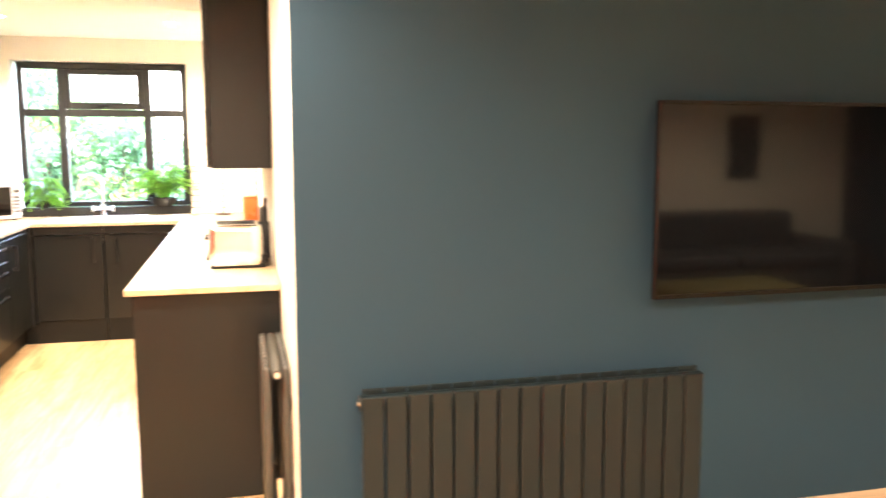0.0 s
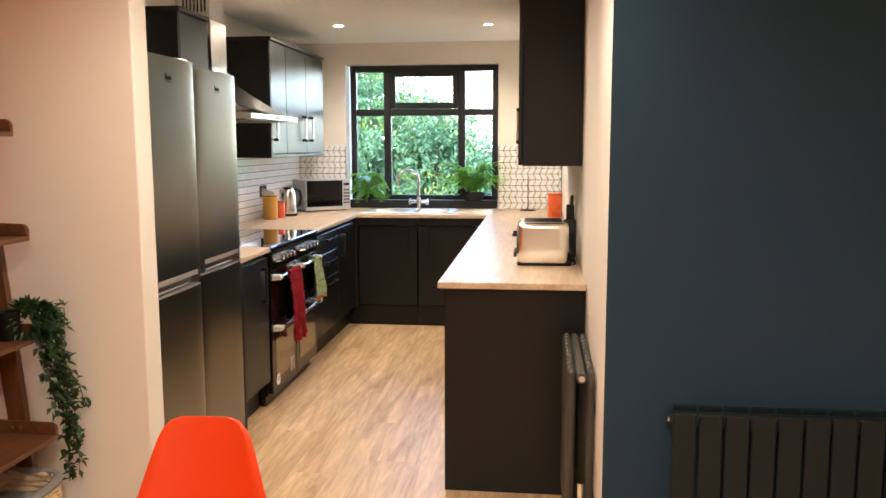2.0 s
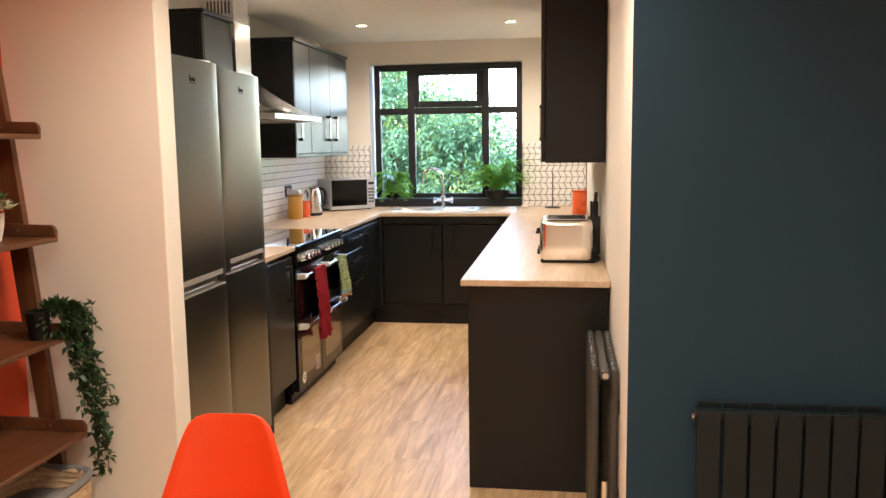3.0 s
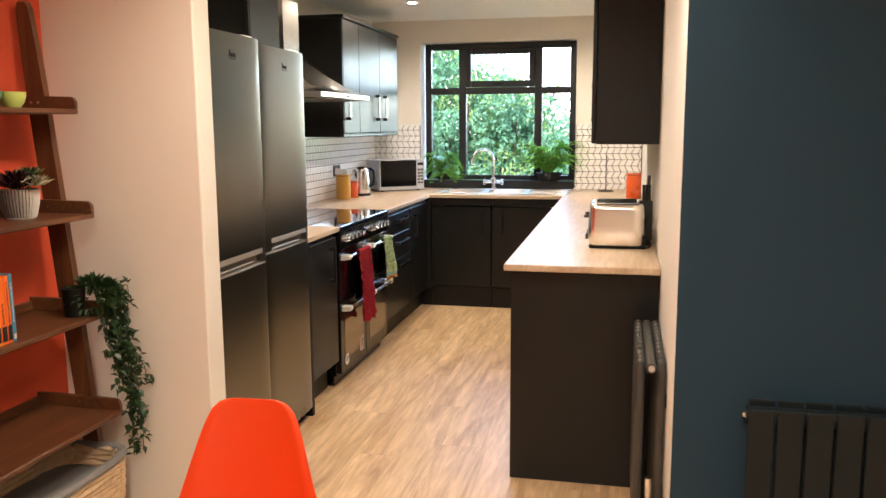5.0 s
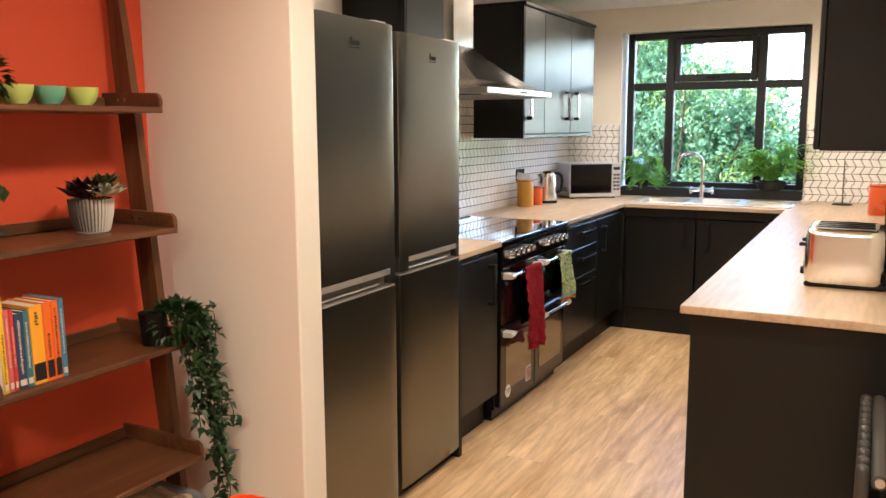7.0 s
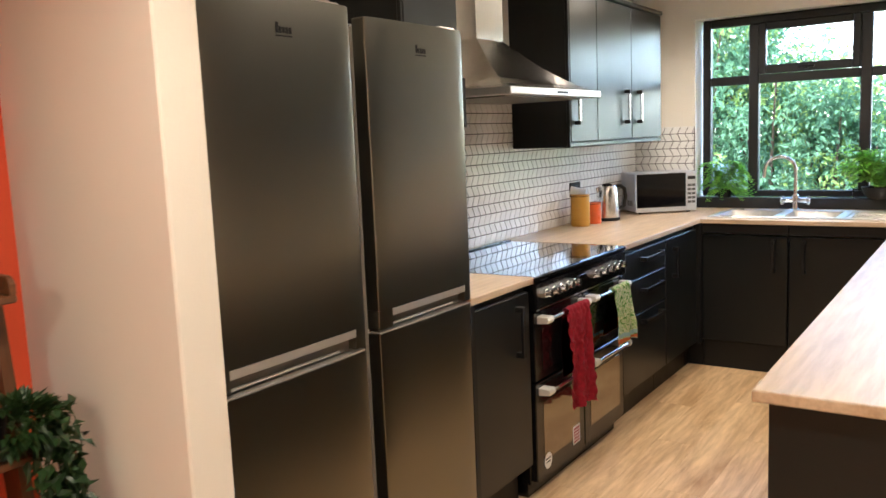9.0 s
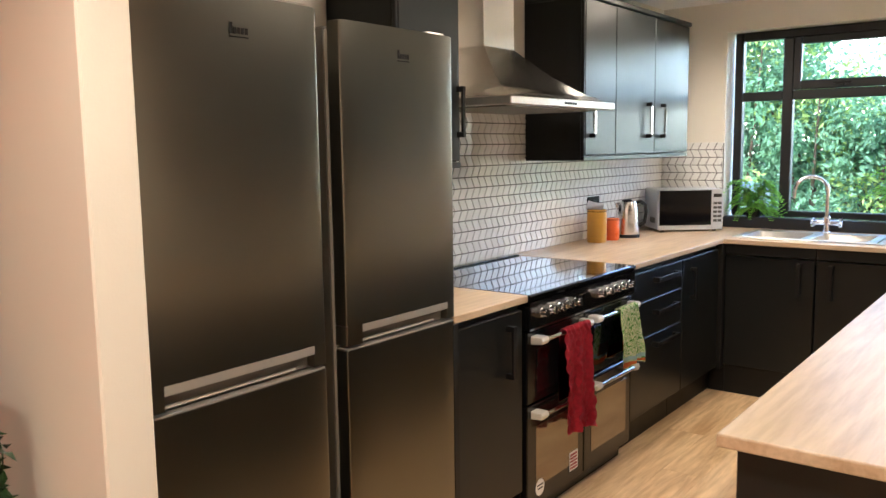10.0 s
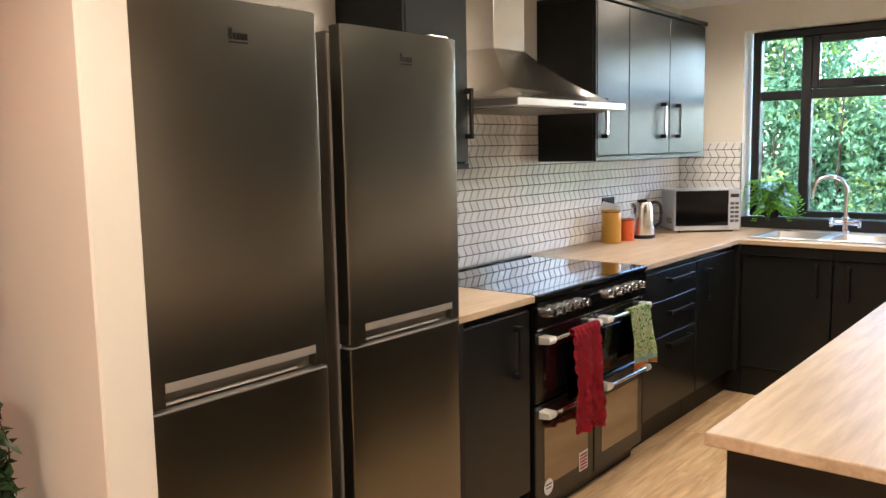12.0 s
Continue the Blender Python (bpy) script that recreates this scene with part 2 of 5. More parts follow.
def link(name, bm, mat, parent=None, label="", smooth=False):
    me = bpy.data.meshes.new(name)
    bmesh.ops.recalc_face_normals(bm, faces=bm.faces)
    bm.to_mesh(me)
    bm.free()
    for m in (mat if isinstance(mat, (list, tuple)) else [mat]):
        me.materials.append(m)
    if smooth:
        for p in me.polygons:
            p.use_smooth = True
        me.set_sharp_from_angle(angle=radians(38))
    ob = new(name, me)
    if parent:
        ob.parent = parent
        ob.matrix_parent_inverse = base_of(parent).inverted()
    if label:
        ob["label"] = label
    return ob


def base_of(ob):
    m = ob.matrix_basis.copy()
    while ob.parent:
        m = ob.parent.matrix_basis @ ob.matrix_parent_inverse @ m
        ob = ob.parent
    return m


def part(name, bm, mat, parent, label="", smooth=False):
    return link(name, bm, mat, parent, label, smooth)


def thing(name, at, label, category, group=""):
    e = new(name)
    e.empty_display_size = 0.05
    e.location = at
    e.matrix_basis = Matrix.Translation(at)
    return tagged(e, label, category, group)


def structure(name, bm, mat, label="", category="", smooth=False):
    return tagged(link(name, bm, mat, None, "", smooth), label, category, "", "structure")


def box(lo, hi, bevel=0.0, bm=None, seg=1, matrix=None):
    """A box between two corners, its edges rounded, added to bm."""
    bm = bm or bmesh.new()
    vs = bmesh.ops.create_cube(bm, size=1.0)["verts"]
    c = [(a + b) / 2 for a, b in zip(lo, hi)]
    d = [abs(b - a) for a, b in zip(lo, hi)]
    bmesh.ops.scale(bm, vec=d, verts=vs)
    bmesh.ops.translate(bm, vec=c, verts=vs)
    geom = vs
    if bevel:
        es = list({e for v in vs for e in v.link_edges})
        r = bmesh.ops.bevel(bm, geom=es, offset=min(bevel, min(d) * 0.45), segments=seg, affect="EDGES", profile=0.5)
        geom = list({v for f in r["faces"] for v in f.verts} | {v for v in vs if v.is_valid})
    if matrix:
        bmesh.ops.transform(bm, matrix=matrix, verts=[v for v in geom if v.is_valid])
    return bm


def tube(points, radius, bm=None, sides=12, cap=True):
    """A round bar along points; radius may be one value or one a point."""
    bm = bm or bmesh.new()
    pts = [Vector(p) for p in points]
    rad = radius if isinstance(radius, (list, tuple)) else [radius] * len(pts)
    rings, ref = [], None
    for i, p in enumerate(pts):
        d = (pts[min(i + 1, len(pts) - 1)] - pts[max(i - 1, 0)]).normalized()
        if ref is None:
            ref = d.orthogonal().normalized()
        ref = (ref - d * ref.dot(d)).normalized()
        side = d.cross(ref)
        rings.append([bm.verts.new(p + (ref * math.cos(a) + side * math.sin(a)) * rad[i])
                      for a in (2 * math.pi * k / sides for k in range(sides))])
    for a, b in zip(rings, rings[1:]):
        for k in range(sides):
            bm.faces.new((a[k], a[(k + 1) % sides], b[(k + 1) % sides], b[k]))
    if cap:
        bm.faces.new(rings[0][::-1])
        bm.faces.new(rings[-1])
    return bm


def turned(profile, at, bm=None, sides=32, axis="Z"):
    """A body turned on a lathe from (radius, height) pairs."""
    bm = bm or bmesh.new()
    rings = []
    for r, h in profile:
        if r < 1e-5:
            rings.append([bm.verts.new((at[0], at[1], at[2] + h))])
        else:
            rings.append([bm.verts.new((at[0] + r * math.cos(2 * math.pi * k / sides), at[1] + r * math.sin(2 * math.pi * k / sides), at[2] + h))
                          for k in range(sides)])
    for a, b in zip(rings, rings[1:]):
        for k in range(sides):
            q = (k + 1) % sides
            if len(a) == 1 and len(b) > 1:
                bm.faces.new((a[0], b[q], b[k]))
            elif len(b) == 1 and len(a) > 1:
                bm.faces.new((a[k], a[q], b[0]))
            elif len(a) > 1:
                bm.faces.new((a[k], a[q], b[q], b[k]))
    return bm


def prism(outline, lo, hi, axis="y", bm=None, bevel=0.0):
    """An outline of 2D points pushed from lo to hi along an axis (x: points are y,z; y: x,z; z: x,y)."""
    bm = bm or bmesh.new()
    put = {"x": lambda p, h: (h, p[0], p[1]), "y": lambda p, h: (p[0], h, p[1]), "z": lambda p, h: (p[0], p[1], h)}[axis]
    a = [bm.verts.new(put(p, lo)) for p in outline]
    b = [bm.verts.new(put(p, hi)) for p in outline]
    n = len(outline)
    faces = [bm.faces.new(a), bm.faces.new(b[::-1])]
    faces += [bm.faces.new((a[k], b[k], b[(k + 1) % n], a[(k + 1) % n])) for k in range(n)]
    if bevel:
        es = [e for e in {e for f in faces[:2] for e in f.edges}]
        bmesh.ops.bevel(bm, geom=es, offset=bevel, segments=1, affect="EDGES", profile=0.5)
    return bm


def leaf(bm, at, along, up, length, width, fold=0.25):
    """One pointed leaf, folded along its rib."""
    along = along.normalized()
    side = along.cross(up)
    side = side.normalized() if side.length > 1e-4 else along.orthogonal().normalized()
    nrm = side.cross(along)
    base = bm.verts.new(at)
    tip = bm.verts.new(at + along * length - nrm * length * 0.12)
    mid = bm.verts.new(at + along * length * 0.5 - nrm * width * fold * 0.3)
    le = bm.verts.new(at + along * length * 0.42 + side * width * 0.5 + nrm * width * fold)
    ri = bm.verts.new(at + along * length * 0.42 - side * width * 0.5 + nrm * width * fold)
    for f in ((base, ri, mid), (base, mid, le), (mid, ri, tip), (mid, tip, le)):
        bm.faces.new(f)


def rnd(a, b):
    return random.uniform(a, b)


def rvec():
    return Vector((rnd(-1, 1), rnd(-1, 1), rnd(-1, 1))).normalized()


# ---- large structure ----
CEIL = 2.352
X_LEFT, X_RIGHT, Y_WIN = -2.06, 0.273, 7.404
Y_BLUE, Y_STUB, X_ORANGE, X_STUB = 2.602, 2.793, -1.785, -1.231
OX0, OX1, OZ0, OZ1 = -1.628, -0.282, 0.93, 2.167
X_FAR, Y_BACK = 6.2, -2.4

floor = structure("floor", box((-2.3, Y_BACK - 0.1, -0.12), (X_FAR + 0.1, 7.6, -0.004)), M_SUBFLOOR, "pale oak vinyl plank floor", "floor")
structure("ceiling", box((-2.3, Y_BACK - 0.1, CEIL), (X_FAR + 0.1, 7.66, CEIL + 0.25)), M_CEIL, "plain white painted ceiling", "ceiling")
structure("wall_left", box((X_LEFT - 0.15, Y_STUB + 0.107, 0), (X_LEFT, Y_WIN + 0.25, CEIL)), M_WHITE, "white painted kitchen wall", "wall")
wall_left = bpy.data.objects["wall_left"]


def window_wall():
    bm = box((X_LEFT, Y_WIN, 0), (OX0, Y_WIN + 0.25, CEIL))
    box((OX1, Y_WIN, 0), (X_RIGHT + 0.12, Y_WIN + 0.25, CEIL), bm=bm)
    box((OX0, Y_WIN, 0), (OX1, Y_WIN + 0.25, OZ0), bm=bm)
    box((OX0, Y_WIN, OZ1), (OX1, Y_WIN + 0.25, CEIL), bm=bm)
    return structure("wall_window", bm, M_WHITE, "white painted wall round the kitchen window", "wall")


wall_win = window_wall()
structure("wall_right", box((X_RIGHT, Y_BLUE + 0.12, 0), (X_RIGHT + 0.12, Y_WIN, CEIL)), M_WHITE, "white painted wall behind the peninsula", "wall")


def blue_wall():
    bm = box((X_RIGHT, Y_BLUE, 0), (X_FAR, Y_BLUE + 0.12, CEIL))
    bm.faces.ensure_lookup_table()
    for f in bm.faces:
        if f.calc_center_median().y < Y_BLUE + 0.001:
            f.material_index = 1
    return structure("wall_blue", bm, [M_WHITE, M_BLUE], "dark petrol blue feature wall with a white end", "wall")


blue_wall()
structure("wall_stub", box((X_ORANGE - 0.4, Y_STUB, 0), (X_STUB, Y_STUB + 0.107, CEIL), 0.004), M_WHITE, "short white wall beside the fridges", "wall")
structure("wall_orange", box((X_ORANGE - 0.12, Y_BACK, 0), (X_ORANGE, Y_STUB, CEIL)), M_ORANGE, "bright orange painted wall", "wall")
structure("wall_back", box((X_ORANGE - 0.12, Y_BACK - 0.12, 0), (X_FAR, Y_BACK, CEIL)), M_WHITE, "plain white wall of the sitting area", "wall")
structure("wall_far", box((X_FAR, Y_BACK - 0.12, 0), (X_FAR + 0.12, Y_BLUE + 0.12, CEIL)), M_BLUE, "plain dark painted end wall", "wall")


def kitchen_window():
    w = thing("window_1", ((OX0 + OX1) / 2, 7.5, OZ0), "black framed casement window over the sink", "window")
    w["kind"] = "structure"
    y0, y1 = 7.5, 7.565
    x0, x1, z0, z1 = -1.606, -0.288, 0.985, 2.163
    bm = box((x0, y0, z0), (x0 + 0.052, y1, z1), 0.006)
    box((x1 - 0.052, y0, z0), (x1, y1, z1), 0.006, bm)
    box((x0 + 0.052, y0, z1 - 0.052), (x1 - 0.052, y1, z1), 0.006, bm)
    box((x0 + 0.052, y0, z0), (x1 - 0.052, y1, z0 + 0.04), 0.006, bm)
    part("window_frame", bm, M_FRAME, w)
    for xa in (-1.306, -0.642):
        part("mullion", box((xa, y0 + 0.002, z0 + 0.04), (xa + 0.064, y1, z1 - 0.052), 0.006), M_FRAME, w)
    for xa, xb in ((x0 + 0.052, -1.306), (-1.242, -0.642), (-0.578, x1 - 0.052)):
        part("transom", box((xa, y0 + 0.004, 1.728), (xb, y1, 1.785), 0.006), M_FRAME, w)
    bm = box((-1.242, y0 - 0.014, 1.787), (-1.196, y0 + 0.03, 2.111), 0.006)
    box((-0.688, y0 - 0.014, 1.787), (-0.642, y0 + 0.03, 2.111), 0.006, bm)
    box((-1.196, y0 - 0.014, 2.066), (-0.688, y0 + 0.03, 2.111), 0.006, bm)
    box((-1.196, y0 - 0.014, 1.787), (-0.688, y0 + 0.03, 1.842), 0.006, bm)
    sash = part("opening_sash", bm, M_FRAME, w)
    bm = box((-0.965, y0 - 0.03, 1.80), (-0.935, y0 - 0.014, 1.83), 0.003)
    box((-1.0, y0 - 0.042, 1.808), (-0.90, y0 - 0.03, 1.824), 0.004, bm)
    part("window_handle", bm, M_MATTE, sash)
    panes = [(x0 + 0.05, -1.304, z0 + 0.038, 1.73), (-1.244, -0.64, z0 + 0.038, 1.73), (-0.58, x1 - 0.05, z0 + 0.038, 1.73),
             (x0 + 0.05, -1.304, 1.783, z1 - 0.05), (-1.198, -0.686, 1.84, 2.068), (-0.58, x1 - 0.05, 1.783, z1 - 0.05)]
    for a, b, c, d in panes:
        p = part("pane", box((a, 7.53, c), (b, 7.534, d)), M_GLASS, w)
        p.visible_shadow = False
    part("window_sill", box((OX0 + 0.002, Y_WIN - 0.006, 0.913), (OX1 - 0.002, 7.5, 0.984), 0.005), M_FRAME, w)


kitchen_window()


def downlight(x, y, watts):
    d = thing("downlight", (x, y, CEIL - 0.012), "round white recessed ceiling downlight", "light", "ceiling downlights")
    part("trim_ring", turned([(0.03, 0.006), (0.043, 0.003), (0.046, 0.0085), (0.046, 0.0118), (0.03, 0.0118)], (x, y, CEIL - 0.012), sides=24), M_CEIL, d, smooth=True)
    part("diffuser", turned([(0.0, 0.007), (0.031, 0.007), (0.031, 0.0115), (0.0, 0.0115)], (x, y, CEIL - 0.012), sides=24), M_LAMP, d, "warm glowing diffuser")
    la = bpy.data.lights.new("downlight_lamp", "SPOT")
    la.energy, la.color, la.shadow_soft_size = watts * 4, WARM, 0.12
    la.spot_size, la.spot_blend = radians(168), 0.6
    lo = new("downlight_lamp", la)
    lo.matrix_basis = Matrix.Translation((x, y, CEIL - 0.03))


# Unseen lamps get the same fixture as the two visible downlights.
for px, py, watts in KITCHEN_LAMPS + UNSEEN_DINING_LAMPS:
    downlight(px, py, watts)


# ---- garden outside ----
structure("ground", box((-60, 7.66, -0.3), (60, 120, -0.15)), M_GRASS, "lawn outside the window", "ground")


def water_butt():
    x, y = -1.74, 8.35
    b = thing("water_butt", (x, y, -0.15), "pale blue-grey plastic water butt outside the window", "water butt")
    part("barrel", turned([(0, 0), (0.13, 0), (0.15, 0.3), (0.155, 0.7), (0.145, 1.24), (0, 1.24)], (x, y, -0.15)), M_BUTT, b, smooth=True)
    part("lid", turned([(0, 1.245), (0.155, 1.245), (0.155, 1.27), (0.14, 1.3), (0, 1.32)], (x, y, -0.15)), M_BUTT, b, smooth=True)


M_BUTT = material("pale_blue_plastic", (0.34, 0.42, 0.46), 0.5, vary=0.08)
water_butt()


def hedge_bush(x, y, r, h, count):
    b = thing("garden_shrub", (x, y, -0.15), "tall dense green leafy garden shrub", "shrub", "shrubs behind the window")
    bm = bmesh.new()
    for k in range(7):
        a = rnd(0, 6.28)
        tube([(x, y, -0.15), (x + 0.3 * r * math.cos(a), y + 0.3 * r * math.sin(a), h * 0.4), (x + 0.7 * r * math.cos(a), y + 0.7 * r * math.sin(a), h * 0.8)],
             [0.03, 0.02, 0.008], bm, 6)
    part("trunk", bm, M_BARK, b)
    bm = bmesh.new()
    clumps = [(Vector((x, y, 0)) + Vector((rnd(-r, r), rnd(-r, r) * 0.7, rnd(0.05, 1) * h)), rnd(0.22, 0.5)) for _ in range(42)]
    lit = []
    for _ in range(count):
        which = random.randrange(len(clumps))
        c, cr = clumps[which]
        before = len(bm.faces)
        p = c + rvec() * cr * rnd(0.35, 1.0)
        d = (rvec() + Vector((0, -0.7, -0.3))).normalized()
        leaf(bm, p, d, (rvec() * 0.7 + Vector((0, -0.6, 0.7))).normalized(), rnd(0.05, 0.11), rnd(0.022, 0.044))
        # Most leaves of every fourth clump take the painted highlight colour.
        lit.extend([which % 4 == 0 and rnd(0, 1) < 0.75] * (len(bm.faces) - before))
    for f, is_lit in zip(bm.faces, lit):
        f.material_index = int(is_lit)
    part("crown", bm, [M_HEDGE, M_HEDGE_LIT], b)


for bx, by, br, bh, bn in ((-3.5, 11.2, 1.0, 3.6, 4800), (-2.6, 10.9, 0.85, 3.0, 4800), (-1.95, 11.0, 0.6, 2.45, 3400), (-1.35, 11.1, 0.5, 2.0, 2800), (-0.8, 11.2, 0.45, 1.5, 2200),
                           (0.0, 11.3, 0.8, 1.1, 2600), (-4.9, 12.2, 1.2, 4.0, 4600), (-3.2, 12.8, 1.1, 3.9, 4600), (-2.0, 12.9, 0.9, 2.7, 3200), (0.8, 12.9, 1.2, 1.2, 2600)):
    hedge_bush(bx, by, br, bh, int(bn * 2.3))

# ---- kitchen ----
WT, WT0 = 0.915, 0.888         # worktop, top and underside
XF = -1.402                    # front of the base doors on the left run


def bar_handle(parent, a, b, out, bar_mat, foot_mat, width=0.018, stand=0.03):
    """A flat bar on two feet from a to b; out: the direction away from the door."""
    a, b, out = Vector(a), Vector(b), Vector(out)
    along = (b - a).normalized()
    side = along.cross(out)
    def slab(c0, c1, h0, h1, w):
        bm = bmesh.new()
        vs = [bm.verts.new(p + side * s * w / 2 + out * h) for p in (c0, c1) for s in (-1, 1) for h in (h0, h1)]
        for f in ((0, 1, 3, 2), (4, 6, 7, 5), (0, 4, 5, 1), (2, 3, 7, 6), (0, 2, 6, 4), (1, 5, 7, 3)):
            bm.faces.new([vs[i] for i in f])
        bmesh.ops.bevel(bm, geom=bm.edges[:], offset=0.0015, segments=1, affect="EDGES", profile=0.5)
        return bm
    h = part("handle", slab(a, b, stand - 0.011, stand, width), bar_mat, parent, "straight bar handle")
    for p, q in ((a, a + along * 0.02), (b - along * 0.02, b)):
        part("handle_foot", slab(p, q, 0, stand + 0.001, width + 0.002), foot_mat, h)
    return h


def base_unit(y0, y1, fronts, label):
    """A base cabinet on the left run, facing +x. fronts: rows of z0, z1, handle ends."""
    u = thing("base_cabinet", ((X_LEFT + XF) / 2, (y0 + y1) / 2, 0), label, "cabinet", "charcoal base cabinets")
    part("body", box((X_LEFT + 0.01, y0 + 0.001, 0.15), (XF - 0.02, y1 - 0.001, WT0), 0.002), M_CARC, u)
    part("plinth", box((X_LEFT + 0.02, y0, 0), (-1.475, y1, 0.15), 0.002), M_CARC, u)
    for z0, z1, ya, za, yb, zb in fronts:
        d = part("drawer" if za == zb else "door", box((XF - 0.019, y0 + 0.003, z0), (XF, y1 - 0.003, z1), 0.003), M_CAB, u)
        bar_handle(d, (XF, ya, za), (XF, yb, zb), (1, 0, 0), M_MATTE, M_MATTE, 0.021, 0.034)
    return u


base_unit(4.13, 4.545, [(0.16, 0.86, 4.44, 0.625, 4.44, 0.82)], "narrow charcoal base cabinet between fridge and cooker")
base_unit(5.492, 6.125, [(0.72, 0.858, 5.74, 0.808, 6.02, 0.808), (0.54, 0.714, 5.74, 0.648, 6.02, 0.648), (0.16, 0.534, 5.74, 0.488, 6.02, 0.488)],
          "charcoal cabinet with three wide drawers")
base_unit(6.127, 6.68, [(0.16, 0.858, 6.245, 0.635, 6.245, 0.805)], "charcoal corner base cabinet")
tall = thing("end_panel", (-1.7, 4.11, 0), "tall charcoal panel between fridge and base cabinet", "panel")
part("board", box((X_LEFT + 0.01, 4.092, 0), (-1.385, 4.122, WT0), 0.002), M_CARC, tall)


def sink_units():
    yf = 6.722
    for x0, x1, hx in ((-1.378, -0.892, -0.97), (-0.888, -0.335, -0.81)):
        u = thing("sink_cabinet", ((x0 + x1) / 2, 7.05, 0), "charcoal base cabinet under the sink", "cabinet", "charcoal base cabinets")
        part("body", box((x0, yf + 0.02, 0.17), (x1, Y_WIN - 0.01, 0.70), 0.002), M_CARC, u)
        part("top_rail", box((x0, yf + 0.004, 0.826), (x1, yf + 0.03, WT0), 0.001), M_CARC, u)
        part("plinth", box((x0, 6.755, 0), (x1, 6.775, 0.17), 0.001), M_CARC, u)
        d = part("door", box((x0 + 0.002, yf, 0.175), (x1 - 0.002, yf + 0.019, 0.82), 0.003), M_CAB, u)
        bar_handle(d, (hx, yf, 0.61), (hx, yf, 0.80), (0, -1, 0), M_MATTE, M_MATTE, 0.021, 0.034)


sink_units()


cf = thing("corner_post", (-1.4, 6.72, 0), "charcoal filler post in the corner of the cabinets", "panel")
part("post", box((XF - 0.021, 6.682, 0.15), (-1.380, 6.741, WT0), 0.002), M_CARC, cf)
part("plinth", box((-1.52, 6.682, 0), (-1.475, 6.775, 0.15), 0.002), M_CARC, cf)
part("plinth_return", box((-1.474, 6.755, 0), (-1.380, 6.775, 0.16), 0.002), M_CARC, cf)


def peninsula():
    u = thing("peninsula_cabinet", (-0.02, 5.1, 0), "charcoal peninsula cabinet with a plain end panel", "cabinet", "charcoal base cabinets")
    part("body", box((-0.285, 3.60, 0.15), (X_RIGHT - 0.004, 6.72, WT0), 0.002), M_CARC, u)
    part("plinth", box((-0.24, 3.62, 0), (X_RIGHT - 0.004, 6.72, 0.15), 0.002), M_CARC, u)
    part("end_panel", box((-0.31, 3.57, 0.0), (X_RIGHT - 0.003, 3.592, WT0 - 0.0005), 0.002), M_CAB, u)
    for k in range(5):
        y0 = 3.6 + k * 0.62
        d = part("door", box((-0.306, y0 + 0.002, 0.16), (-0.287, y0 + 0.618, 0.858), 0.003), M_CAB, u)
        bar_handle(d, (-0.306, y0 + 0.56, 0.62), (-0.306, y0 + 0.56, 0.80), (-1, 0, 0), M_MATTE, M_MATTE, 0.021, 0.034)


peninsula()


def worktop():
    w = thing("worktop", (-1.0, 7.0, WT0), "U-shaped pale oak laminate worktop", "worktop")
    part("left_run", box((X_LEFT + 0.004, 5.488, WT0), (-1.386, Y_WIN - 0.004, WT), 0.004, seg=2), M_TOP, w)
    bm = box((-1.384, 6.696, WT0), (-0.334, 6.80, WT), 0.003)
    box((-1.384, 7.30, WT0), (-0.334, Y_WIN - 0.008, WT), 0.002, bm)
    box((-0.345, 6.80, WT0), (-0.334, 7.30, WT), 0.0, bm)
    part("sink_run", bm, M_TOPX, w)
    part("peninsula_run", box((-0.332, 3.508, WT0), (X_RIGHT - 0.003, Y_WIN - 0.004, WT), 0.004, seg=2), M_TOP, w)
    s = thing("small_worktop", (-1.7, 4.33, WT0), "short pale oak laminate worktop beside the cooker", "worktop")
    part("slab", box((X_LEFT + 0.004, 4.10, WT0), (-1.386, 4.556, WT), 0.004, seg=2), M_TOP, s)


worktop()


